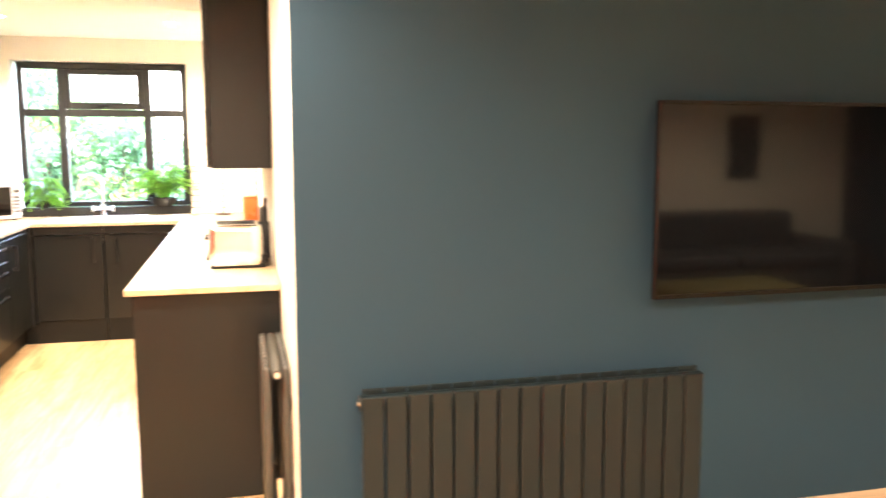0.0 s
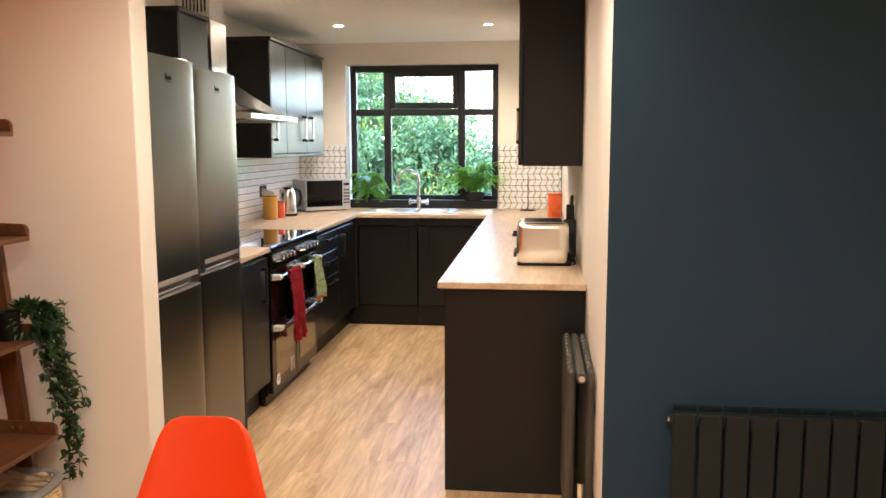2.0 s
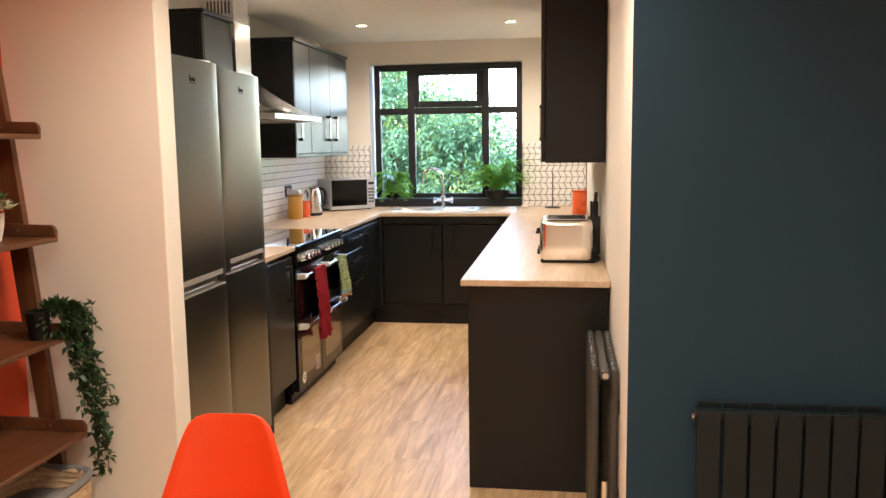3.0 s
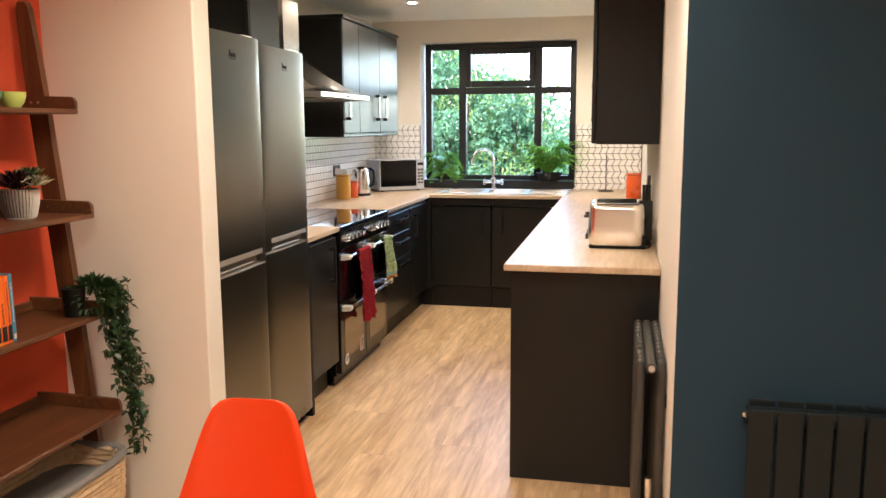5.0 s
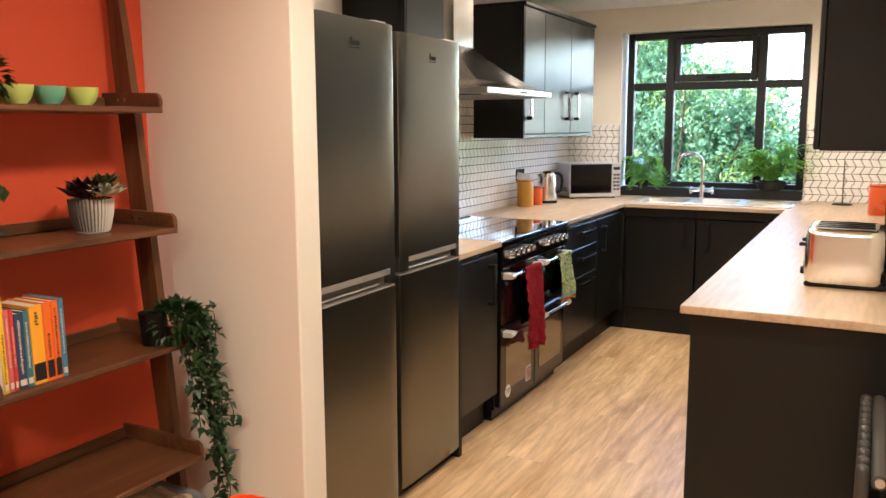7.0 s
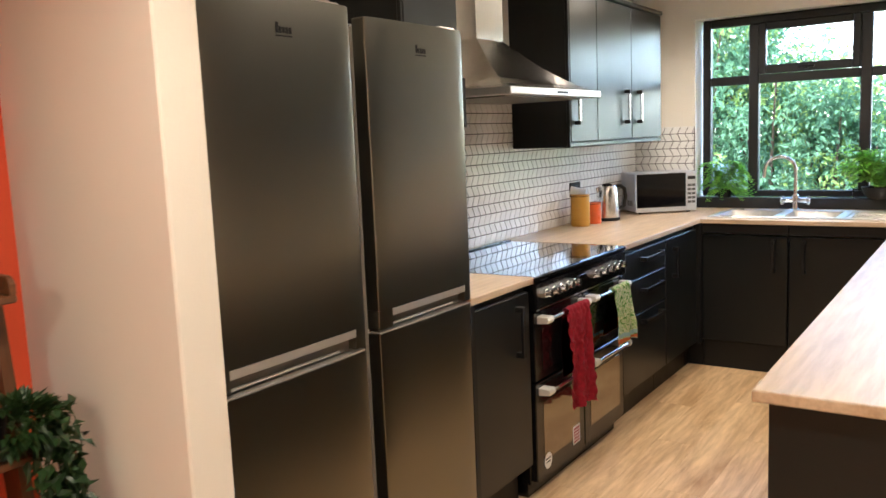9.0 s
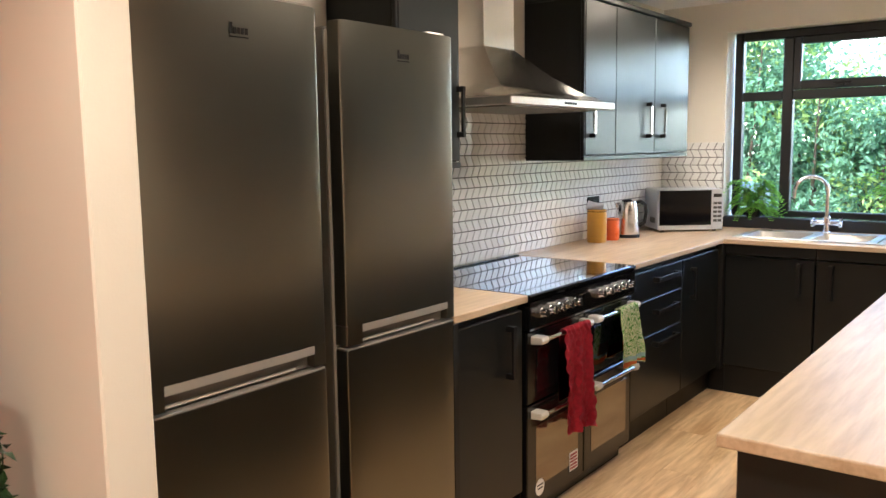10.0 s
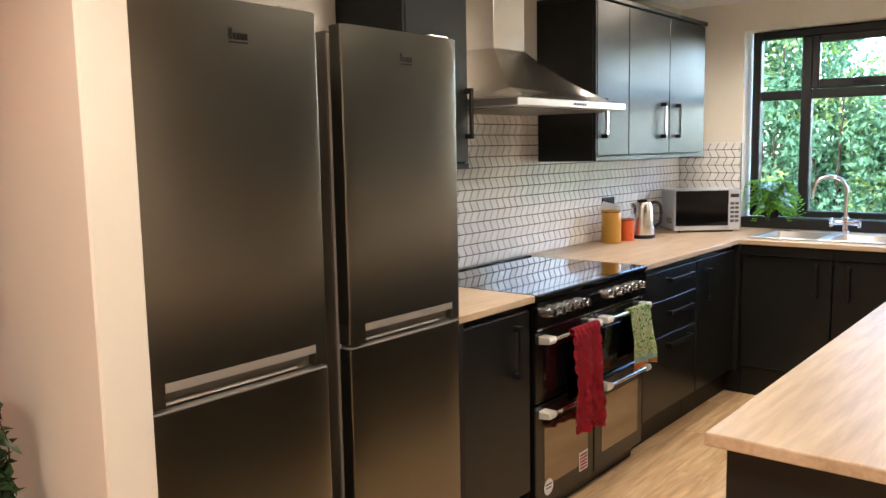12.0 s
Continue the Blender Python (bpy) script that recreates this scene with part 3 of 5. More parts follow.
def sink():
    s = thing("kitchen_sink", (-0.85, 7.05, 0.9), "inset stainless steel sink with one and a half bowls", "sink")
    x0, x1, y0, y1, z = -1.372, -0.30, 6.80, 7.29, 0.922
    def bowl(a, b, c, d, depth, name):
        bm = bmesh.new()
        r = [bm.verts.new(p) for p in ((a, c, z - 0.003), (b, c, z - 0.003), (b, d, z - 0.003), (a, d, z - 0.003))]
        q = [bm.verts.new(p) for p in ((a + 0.03, c + 0.03, z - depth), (b - 0.03, c + 0.03, z - depth), (b - 0.03, d - 0.03, z - depth), (a + 0.03, d - 0.03, z - depth))]
        for k in range(4):
            bm.faces.new((r[k], r[(k + 1) % 4], q[(k + 1) % 4], q[k]))
        bm.faces.new(q)
        es = [e for e in bm.edges if not e.is_boundary]
        bmesh.ops.bevel(bm, geom=es, offset=0.025, segments=3, affect="EDGES", profile=0.5)
        part(name, bm, M_STEEL, s, smooth=True)
    bm = box((x0, y0, z - 0.007), (x1, y0 + 0.045, z), 0.003)
    box((x0, y1 - 0.085, z - 0.007), (x1, y1, z), 0.003, bm)
    for a, b in ((x0, -1.33), (-1.01, -0.955), (-0.67, -0.62)):
        box((a, y0 + 0.045, z - 0.007), (b, y1 - 0.085, z), 0.002, bm)
    part("rim", bm, M_STEEL, s)
    bowl(-1.33, -1.01, y0 + 0.045, y1 - 0.085, 0.17, "bowl")
    bowl(-0.955, -0.67, y0 + 0.045, y1 - 0.085, 0.15, "bowl")
    dr = part("drainer", box((-0.62, y0 + 0.045, z - 0.011), (x1, y1 - 0.085, z - 0.006)), M_STEEL, s, "ribbed drainer")
    for k in range(7):
        part("rib", box((-0.60, y0 + 0.075 + k * 0.048, z - 0.007), (x1 - 0.02, y0 + 0.085 + k * 0.048, z - 0.002), 0.002), M_STEEL, dr)
    t = thing("mixer_tap", (-0.955, 7.235, z), "chrome swan-neck mixer tap with two cross handles", "tap")
    tx, ty = -0.955, 7.235
    part("base", turned([(0, 0), (0.026, 0), (0.026, 0.006), (0.018, 0.014), (0.016, 0.055), (0.022, 0.06), (0.022, 0.09), (0.014, 0.1), (0, 0.1)], (tx, ty, z), sides=20), M_CHROME, t, smooth=True)
    pts = [(tx, ty, z + 0.08), (tx, ty, z + 0.25)]
    for k in range(1, 11):
        a = math.pi * k / 10
        pts.append((tx - 0.085 * (1 - math.cos(a)), ty - 0.03 * (1 - math.cos(a)), z + 0.25 + 0.085 * math.sin(a)))
    pts.append((pts[-1][0] - 0.003, pts[-1][1] - 0.002, z + 0.205))
    part("spout", tube(pts, 0.0115, sides=14), M_CHROME, t, smooth=True)
    part("crossbar", tube([(tx - 0.055, ty, z + 0.062), (tx + 0.055, ty, z + 0.062)], 0.014, sides=14), M_CHROME, t, smooth=True)
    for s_ in (-1, 1):
        hx = tx + s_ * 0.07
        bm = tube([(tx + s_ * 0.05, ty, z + 0.062), (tx + s_ * 0.088, ty, z + 0.062)], [0.017, 0.012], sides=14)
        for k in range(4):
            a = math.pi / 4 + k * math.pi / 2
            tube([(hx + s_ * 0.006, ty, z + 0.062), (hx + s_ * 0.006, ty + 0.03 * math.cos(a), z + 0.062 + 0.03 * math.sin(a))], [0.006, 0.008], bm, 8)
        part("tap_handle", bm, M_CHROME, t, smooth=True)


sink()


def fridge(xf, y0, y1, ym, label):
    f = thing("fridge_freezer", (xf - 0.3, (y0 + y1) / 2, 0), label, "fridge", "two tall fridge freezers")
    split, top = 0.915, 1.80
    part("casing", box((xf - 0.60, y0 + 0.004, 0.03), (xf - 0.067, y1 - 0.004, top - 0.012), 0.004), M_FSIDE, f)
    part("kickboard", box((xf - 0.55, y0 + 0.02, 0.0), (xf - 0.04, y1 - 0.02, 0.05), 0.002), M_BLACK, f)
    part("door_seal", box((xf - 0.067, y0 + 0.003, 0.06), (xf - 0.0505, y1 - 0.012, top - 0.02), 0.003), M_SEAL, f, "pale rubber door seal")
    def face(ya, yb, depth, proud=0.0):
        """Plan of a door between ya and yb: gently bowed front, tight at its upright edges."""
        yc, half = (y0 + y1) / 2, (y1 - y0) / 2
        pts = []
        for k in range(33):
            y = ya + (yb - ya) * (1 - math.cos(math.pi * k / 32)) / 2
            u = min(1.0, abs(y - yc) / half)
            pts.append((xf + proud - 0.0065 * u ** 7 - 0.0018 * max(0.0, (u - 0.988) / 0.012) ** 2, y))
        return pts + [(xf - depth, yb), (xf - depth, ya)]
    low = part("freezer_door", prism(face(y0, y1, 0.05), 0.05, split - 0.012, "z", bevel=0.003), M_FRIDGE, f, "brushed dark stainless door", smooth=True)
    # The upper door has a long notch along its lower edge, which is the grip.
    ya, yb = y0 + 0.058, y1 - 0.045
    up = part("fridge_door", prism(face(y0, y1, 0.05), split + 0.055, top, "z", bevel=0.003), M_FRIDGE, f, "brushed dark stainless door", smooth=True)
    for a, b in ((y0, ya), (yb, y1)):
        part("door_corner", prism(face(a, b, 0.05, -0.0004), split, split + 0.0549, "z"), M_FRIDGE, up, smooth=True)
    part("grip_trim", prism(face(ya, yb, 0.012, 0.0015), split + 0.034, split + 0.0545, "z"), M_STRIP, up, "pale silver grip strip")
    part("grip_recess", box((xf - 0.045, ya, split - 0.004), (xf - 0.026, yb, split + 0.036), 0.002), M_FSIDE, up)
    part("grip_lip", tube([(xf - 0.02, ya + 0.01, split + 0.004), (xf - 0.02, yb - 0.05, split + 0.004)], 0.004, sides=8), M_STRIP, up)
    part("top_trim", prism(face(y0 + 0.003, y1 - 0.003, 0.046, -0.002), split - 0.0125, split - 0.008, "z"), M_STRIP, low)
    for yy in (y1 - 0.07, y1 - 0.03):
        part("hinge_cap", box((xf - 0.09, yy - 0.03, top - 0.012), (xf - 0.02, yy + 0.02, top + 0.010), 0.006), M_STRIP, f)
    bm = box((xf, ym - 0.026, 1.706), (xf + 0.0012, ym + 0.026, 1.7088))
    for k in range(5):
        box((xf, ym - 0.025 + k * 0.0105, 1.714), (xf + 0.0012, ym - 0.017 + k * 0.0105, 1.738 if k == 0 else 1.728), bm=bm)
    part("badge", bm, M_INKF, up, "small dark maker's badge drawn as bars")


fridge(-1.308, 2.918, 3.452, 3.211, "tall dark stainless fridge freezer beside the white wall")
fridge(-1.382, 3.606, 4.104, 3.862, "tall dark stainless fridge freezer beside the narrow cabinet")


def cooker():
    y0, y1, xf = 4.562, 5.482, -1.395
    c = thing("range_cooker", (-1.72, 5.02, 0), "black double oven range cooker with a ceramic hob", "cooker")
    part("body", box((X_LEFT + 0.02, y0, 0.06), (xf - 0.03, y1, 0.885), 0.003), M_BLACK, c)
    part("hob", box((X_LEFT + 0.05, y0 - 0.002, 0.886), (-1.382, y1 + 0.002, 0.914), 0.004), M_HOB, c, "glossy black ceramic hob")
    bm = box((X_LEFT + 0.03, y0, 0.90), (X_LEFT + 0.06, y1, 0.920), 0.003)
    part("rear_vent", bm, M_BLACK, c)
    part("front_trim", box((-1.3815, y0, 0.898), (-1.376, y1, 0.9115), 0.002), M_BLACK, c)
    panel = part("control_panel", prism([(-1.43, 0.775), (-1.384, 0.775), (-1.379, 0.785), (-1.379, 0.885), (-1.43, 0.885)], y0 + 0.002, y1 - 0.002, "y", bevel=0.002), M_BLACK, c)
    ys = [4.622 + k * 0.066 for k in range(5)] + [5.10 + k * 0.073 for k in range(5)]
    for yy in ys:
        bm = bmesh.new()
        tube([(-1.380, yy, 0.838), (-1.364, yy, 0.840), (-1.3635, yy, 0.840), (-1.344, yy, 0.842), (-1.341, yy, 0.842)], [0.0185, 0.018, 0.0155, 0.014, 0.010], bm, 20)
        k = part("knob", bm, M_CHROME, panel, "chrome control knob", smooth=True)
        part("grip", box((-1.352, yy - 0.003, 0.827), (-1.336, yy + 0.003, 0.857), 0.002), M_MATTE, k)
    part("clock", box((-1.3765, 4.945, 0.826), (-1.3735, 5.035, 0.858), 0.001), M_HOB, panel)
    for ya, yb in ((y0 + 0.004, 5.016), (5.024, y1 - 0.004)):
        for z0, z1 in ((0.488, 0.770), (0.075, 0.480)):
            d = part("oven_door", box((xf - 0.03, ya, z0), (xf, yb, z1), 0.004), M_BLACK, c, "black oven door with a glass panel")
            # Lower panes carry the painted brown reflection; upper ones are plain black.
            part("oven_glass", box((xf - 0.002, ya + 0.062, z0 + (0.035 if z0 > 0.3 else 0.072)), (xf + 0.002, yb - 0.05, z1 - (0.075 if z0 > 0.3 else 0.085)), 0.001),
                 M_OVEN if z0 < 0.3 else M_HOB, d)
            zh = z1 - 0.032
            h = part("door_handle", tube([(xf + 0.04, ya + 0.05, zh), (xf + 0.04, yb - 0.03, zh)], 0.0085, sides=12), M_CHROME, d, "round chrome rail", smooth=True)
            for yy in (ya + 0.035, yb - 0.048):
                part("handle_end", prism([(xf, zh - 0.017), (xf + 0.047, zh - 0.013), (xf + 0.053, zh), (xf + 0.047, zh + 0.013), (xf, zh + 0.013)], yy - (0.012 if yy < ya + 0.1 else 0.0),
                                         yy + 0.04, "y", bevel=0.003), M_BRACKET, h, "pale satin end bracket")
    part("plinth", box((X_LEFT + 0.05, y0 + 0.01, 0.0), (xf - 0.05, y1 - 0.01, 0.07), 0.002), M_BLACK, c)
    # stickers on the lower door
    st = thing("round_sticker", (xf + 0.002, 4.655, 0.118), "round white sticker on the oven glass", "sticker")
    bm = bmesh.new()
    tube([(xf + 0.0022, 4.655, 0.140), (xf + 0.0030, 4.655, 0.140)], 0.033, bm, 28)
    part("disc", bm, M_PAPER, st)
    bm = box((xf + 0.003, 4.632, 0.147), (xf + 0.0035, 4.678, 0.153))
    box((xf + 0.003, 4.636, 0.133), (xf + 0.0035, 4.674, 0.139), bm=bm)
    part("text_bars", bm, M_INK, st)
    st = thing("energy_sticker", (xf + 0.002, 4.925, 0.12), "small red and white sticker on the oven glass", "sticker")
    part("card", box((xf + 0.0022, 4.892, 0.122), (xf + 0.003, 4.962, 0.202)), M_PAPER, st)
    bm = bmesh.new()
    for z in (0.128, 0.142, 0.156, 0.170, 0.184):
        box((xf + 0.003, 4.898, z), (xf + 0.0035, 4.956, z + 0.009), bm=bm)
    part("text_bars", bm, M_REDINK, st)


cooker()


def towel(name, y0, y1, front_z, back_z, mat, label, ribs, xh=-1.355, zh=0.74, band=None, knit=0.0, depth=0.010, back_shift=0.0, hem=0.0):
    """A cloth hung over a rail: front drop, fold over the rail, back drop; soft vertical folds."""
    t = thing(name, (xh, (y0 + y1) / 2, front_z), label, "towel")
    bm = bmesh.new()
    path = []
    n = 44
    for k in range(n + 1):
        path.append((xh + 0.0155 + 0.010 * (1 - k / n), front_z + (zh - front_z) * k / n, 1 - k / n))
    for k in range(1, 8):
        a = math.pi * k / 8
        path.append((xh + 0.0155 * math.cos(a), zh + 0.0155 * math.sin(a), 0))
    for k in range(9):
        path.append((xh - 0.0155, zh - (zh - back_z) * k / 8, -k / 8))
    cols = 40
    grid = []
    for x, z, low in path:
        row = []
        for c in range(cols + 1):
            u = c / cols
            wave = (math.sin(u * math.pi * ribs + 1.5 * low) * depth + math.sin(u * 31 + low * 3) * 0.003) * min(1, abs(low) * 2 + 0.15) if low >= 0 else 0
            y = y0 + (y1 - y0) * (0.5 + (u - 0.5) * (0.78 + 0.26 * max(0, low) + 0.04 * math.sin(9 * low))) + 0.012 * max(0, low) + back_shift * max(0, -low)
            zz = z + hem * (1 - u) * max(0, low) - (0.012 * math.sin(u * 5.0 + 1) * max(0, low - 0.9) * 10)
            row.append(bm.verts.new((x + max(0, wave) + (0.004 * math.sin(u * 23 + z * 40) if low > 0 else 0) * abs(low) + (knit * math.sin(u * 38 + 2.2 * math.sin(z * 95)) if low >= 0 else 0), y, zz)))
        grid.append(row)
    for i, (a, b) in enumerate(zip(grid, grid[1:])):
        for c in range(cols):
            f = bm.faces.new((a[c], a[c + 1], b[c + 1], b[c]))
            if band:
                f.material_index = band(i, c)
    bmesh.ops.solidify(bm, geom=bm.faces[:], thickness=0.004)
    part("cloth", bm, mat, t, smooth=True)


towel("hand_towel", 4.73, 4.995, 0.292, 0.46, M_REDTOWEL, "crimson cable-knit hand towel over the oven rail", 5, knit=0.0042, depth=0.017, hem=0.06)


def print_cloth():
    m = bpy.data.materials.new("green_floral_print")
    m.use_nodes = True
    n, l = m.node_tree.nodes, m.node_tree.links
    tc = n.new("ShaderNodeTexCoord")
    no = n.new("ShaderNodeTexNoise")
    no.inputs["Scale"].default_value, no.inputs["Detail"].default_value = 60, 5
    l.new(tc.outputs["Object"], no.inputs["Vector"])
    r = n.new("ShaderNodeValToRGB")
    e = r.color_ramp.elements
    e[0].position, e[0].color = 0.3, (0.05, 0.2, 0.03, 1)
    e[1].position, e[1].color = 0.7, (0.75, 0.72, 0.5, 1)
    for p, col in ((0.42, (0.16, 0.42, 0.07, 1)), (0.47, (0.75, 0.82, 0.6, 1)), (0.53, (0.80, 0.76, 0.5, 1)), (0.58, (0.32, 0.58, 0.2, 1))):
        k = e.new(p)
        k.color = col
    l.new(no.outputs[0], r.inputs[0])
    b = n["Principled BSDF"]
    l.new(r.outputs[0], b.inputs["Base Color"])
    b.inputs["Roughness"].default_value = 0.9
    return m


M_PRINT = print_cloth()
M_BAND1 = material("orange_stripe_cloth", (0.75, 0.2, 0.05), 0.9)
M_BAND2 = material("pale_blue_stripe_cloth", (0.4, 0.6, 0.62), 0.9)
towel("tea_towel", 5.225, 5.455, 0.468, 0.545, [M_PRINT, M_BAND1, M_BAND2], "green floral tea towel with striped hem over the oven rail", 4, depth=0.013, back_shift=-0.075, hem=0.02,
      band=lambda i, c: 1 if i in (1, 2, 3) or i > 57 else 2 if i in (5, 6, 7) else 0)


def wall_unit(y0, y1, cuts, handles, label, z0=1.385, z1=2.185, xf=-1.718):
    u = thing("wall_cabinet", ((X_LEFT + xf) / 2, (y0 + y1) / 2, z0), label, "cabinet", "charcoal wall cabinets")
    part("body", box((X_LEFT + 0.004, y0, z0), (xf - 0.02, y1, z1 - 0.02), 0.002), M_CARC, u)
    part("cornice", box((X_LEFT + 0.004, y0 - 0.004, z1 - 0.02), (xf + 0.012, y1 + 0.004, z1 + 0.004), 0.004), M_CAB, u)
    part("light_rail", box((xf - 0.02, y0, z0), (xf - 0.001, y1, z0 + 0.022), 0.002), M_CAB, u)
    part("edge_stile", box((xf - 0.02, y0, z0 + 0.022), (xf - 0.002, y0 + 0.012, z1 - 0.02), 0.002), M_CAB, u)
    for (a, b), hy in zip(cuts, handles):
        d = part("door", box((xf - 0.019, a + 0.002, z0 + 0.026), (xf, b - 0.002, z1 - 0.024), 0.003), M_CAB, u)
        if hy:
            bar_handle(d, (xf, hy, 1.497), (xf, hy, 1.690), (1, 0, 0), M_CHROME if y1 - y0 > 0.5 else M_MATTE, M_MATTE, 0.016, 0.032)
    return u


wall_unit(5.622, 6.982, [(5.634, 5.972), (5.972, 6.471), (6.471, 6.98)], [5.685, 6.365, 6.562], "charcoal wall cabinet with three doors and bar handles")
wall_unit(4.229, 4.602, [(4.241, 4.600)], [4.585], "narrow charcoal wall cabinet beside the hood", 1.38, 2.155, -1.718)


def right_wall_unit():
    x0, y0, y1, z0, z1 = -0.022, 4.06, 6.06, 1.372, 2.185
    u = thing("wall_cabinet", (0.13, 4.56, z0), "charcoal wall cabinet above the peninsula", "cabinet", "charcoal wall cabinets")
    part("body", box((x0 + 0.02, y0, z0), (X_RIGHT - 0.003, y1, z1 - 0.02), 0.002), M_CARC, u)
    part("cornice", box((x0 - 0.012, y0 - 0.004, z1 - 0.02), (X_RIGHT - 0.003, y1 + 0.004, z1 + 0.004), 0.004), M_CAB, u)
    for a, b, hy in ((y0, 4.81, 4.76), (4.81, 5.43, 4.86), (5.43, y1, 6.01)):
        d = part("door", box((x0, a + 0.002, z0 + 0.004), (x0 + 0.019, b - 0.002, z1 - 0.024), 0.003), M_CAB, u)
        bar_handle(d, (x0, hy, 1.475), (x0, hy, 1.668), (-1, 0, 0), M_CHROME, M_MATTE, 0.016, 0.028)


right_wall_unit()


def hood():
    y0, y1, xf = 4.612, 5.485, -1.492
    h = thing("cooker_hood", (-1.78, 5.05, 1.61), "stainless steel chimney cooker hood on the tiled wall", "cooker hood")
    bm = box((X_LEFT + 0.004, y0, 1.618), (xf, y1, 1.648), 0.003)
    part("rim", bm, M_STEEL, h)
    bm = bmesh.new()
    rows = []
    for k in range(13):
        t = k / 12
        ya, yb = y0 + (4.955 - y0) * t, y1 + (5.19 - y1) * t
        x = xf + (-1.845 - xf) * t
        z = 1.648 + 0.239 * (t ** 1.45)
        rows.append([bm.verts.new(p) for p in ((X_LEFT + 0.004, ya, z), (x, ya, z), (x, yb, z), (X_LEFT + 0.004, yb, z))])
    for a, b in zip(rows, rows[1:]):
        for k in range(3):
            bm.faces.new((a[k], a[k + 1], b[k + 1], b[k]))
    part("canopy", bm, M_HOOD, h, "satin steel canopy", smooth=True)
    bm = box((X_LEFT + 0.004, 4.955, 1.885), (-1.845, 5.19, 2.20), 0.002)
    part("duct", bm, M_HOOD, h)
    upper = part("upper_duct", box((X_LEFT + 0.004, 4.961, 2.2), (-1.851, 5.184, CEIL - 0.003), 0.002), M_STEEL, h)
    for k in range(7):
        x = X_LEFT + 0.045 + k * 0.022
        part("vent_slot", box((x, 4.9605, 2.245), (x + 0.010, 4.9635, 2.318)), M_BLACK, upper)
    part("filter", box((X_LEFT + 0.06, y0 + 0.06, 1.612), (xf - 0.06, y1 - 0.06, 1.619), 0.001), M_FSIDE, h)
    for k in range(5):
        part("button", box((xf, 5.02 + k * 0.022, 1.628), (xf + 0.003, 5.034 + k * 0.022, 1.638), 0.001), M_MATTE, h)


hood()


def microwave():
    o = Vector((-1.532, 7.120, WT + 0.0005))
    m = thing("microwave", o, "silver microwave oven with a black glass door", "microwave")
    fr = Vector((-0.766, -0.643, 0)).normalized()      # along the front, towards its left end
    back = Vector((-0.643, 0.766, 0)).normalized()
    W, D, H = 0.41, 0.29, 0.265
    mat = Matrix((( -fr.x, back.x, 0, o.x + fr.x * W), (-fr.y, back.y, 0, o.y + fr.y * W), (0, 0, 1, o.z), (0, 0, 0, 1)))
    def b(lo, hi, bev=0.003):
        return box(lo, hi, bev, matrix=mat)
    part("body", b((0, 0.012, 0.012), (W, D, H), 0.006), M_PLASTIC, m)
    part("front_frame", b((0, 0, 0.01), (W, 0.014, H), 0.004), M_PLASTIC, m)
    d = part("door_glass", b((0.008, -0.004, 0.04), (0.335, 0.004, H - 0.008), 0.002), M_MWGLASS, m, "dark door glass")
    part("control_strip", b((0.339, -0.003, 0.014), (W - 0.003, 0.004, H - 0.006), 0.002), M_PLASTIC, m)
    part("display", b((0.347, -0.005, H - 0.052), (W - 0.011, 0, H - 0.03), 0.001), M_HOB, m)
    for r in range(5):
        for c in range(2):
            part("button", b((0.347 + c * 0.028, -0.005, 0.06 + r * 0.027), (0.371 + c * 0.028, 0, 0.076 + r * 0.027), 0.001), M_INK, m)
    for k in range(5):
        part("vent_slot", b((-0.0015, 0.06 + k * 0.022, 0.05), (0.001, 0.07 + k * 0.022, 0.085), 0.0), M_INK, m)
    for c, e in ((0.03, 0.03), (W - 0.05, 0.03), (0.03, D - 0.05), (W - 0.05, D - 0.05)):
        part("foot", b((c, e, 0), (c + 0.02, e + 0.02, 0.014), 0.002), M_MATTE, m)


microwave()


def kettle():
    x, y = -1.90, 6.52
    k = thing("kettle", (x, y, WT), "polished steel jug kettle with a black handle", "kettle")
    part("base", turned([(0, 0), (0.074, 0), (0.076, 0.012), (0.072, 0.02), (0, 0.02)], (x, y, WT)), M_MATTE, k, smooth=True)
    part("jug", turned([(0, 0.021), (0.071, 0.021), (0.073, 0.04), (0.064, 0.16), (0.057, 0.20), (0.052, 0.212), (0, 0.217)], (x, y, WT)), M_KETTLE, k, smooth=True)
    part("lid", turned([(0.03, 0.214), (0.028, 0.222), (0.012, 0.226), (0.0, 0.227)], (x, y, WT)), M_MATTE, k, smooth=True)
    d = Vector((0.75, 0.66, 0)).normalized()
    pts = [Vector((x, y, WT + z)) + d * r for r, z in ((0.052, 0.205), (0.082, 0.21), (0.110, 0.19), (0.116, 0.14), (0.106, 0.085), (0.066, 0.062))]
    part("handle", tube(pts, 0.011, sides=10), M_MATTE, k, smooth=True)
    part("spout", tube([Vector((x, y, WT + 0.16)) - d * 0.05, Vector((x, y, WT + 0.205)) - d * 0.064], [0.016, 0.010], sides=10), M_KETTLE, k, smooth=True)


kettle()


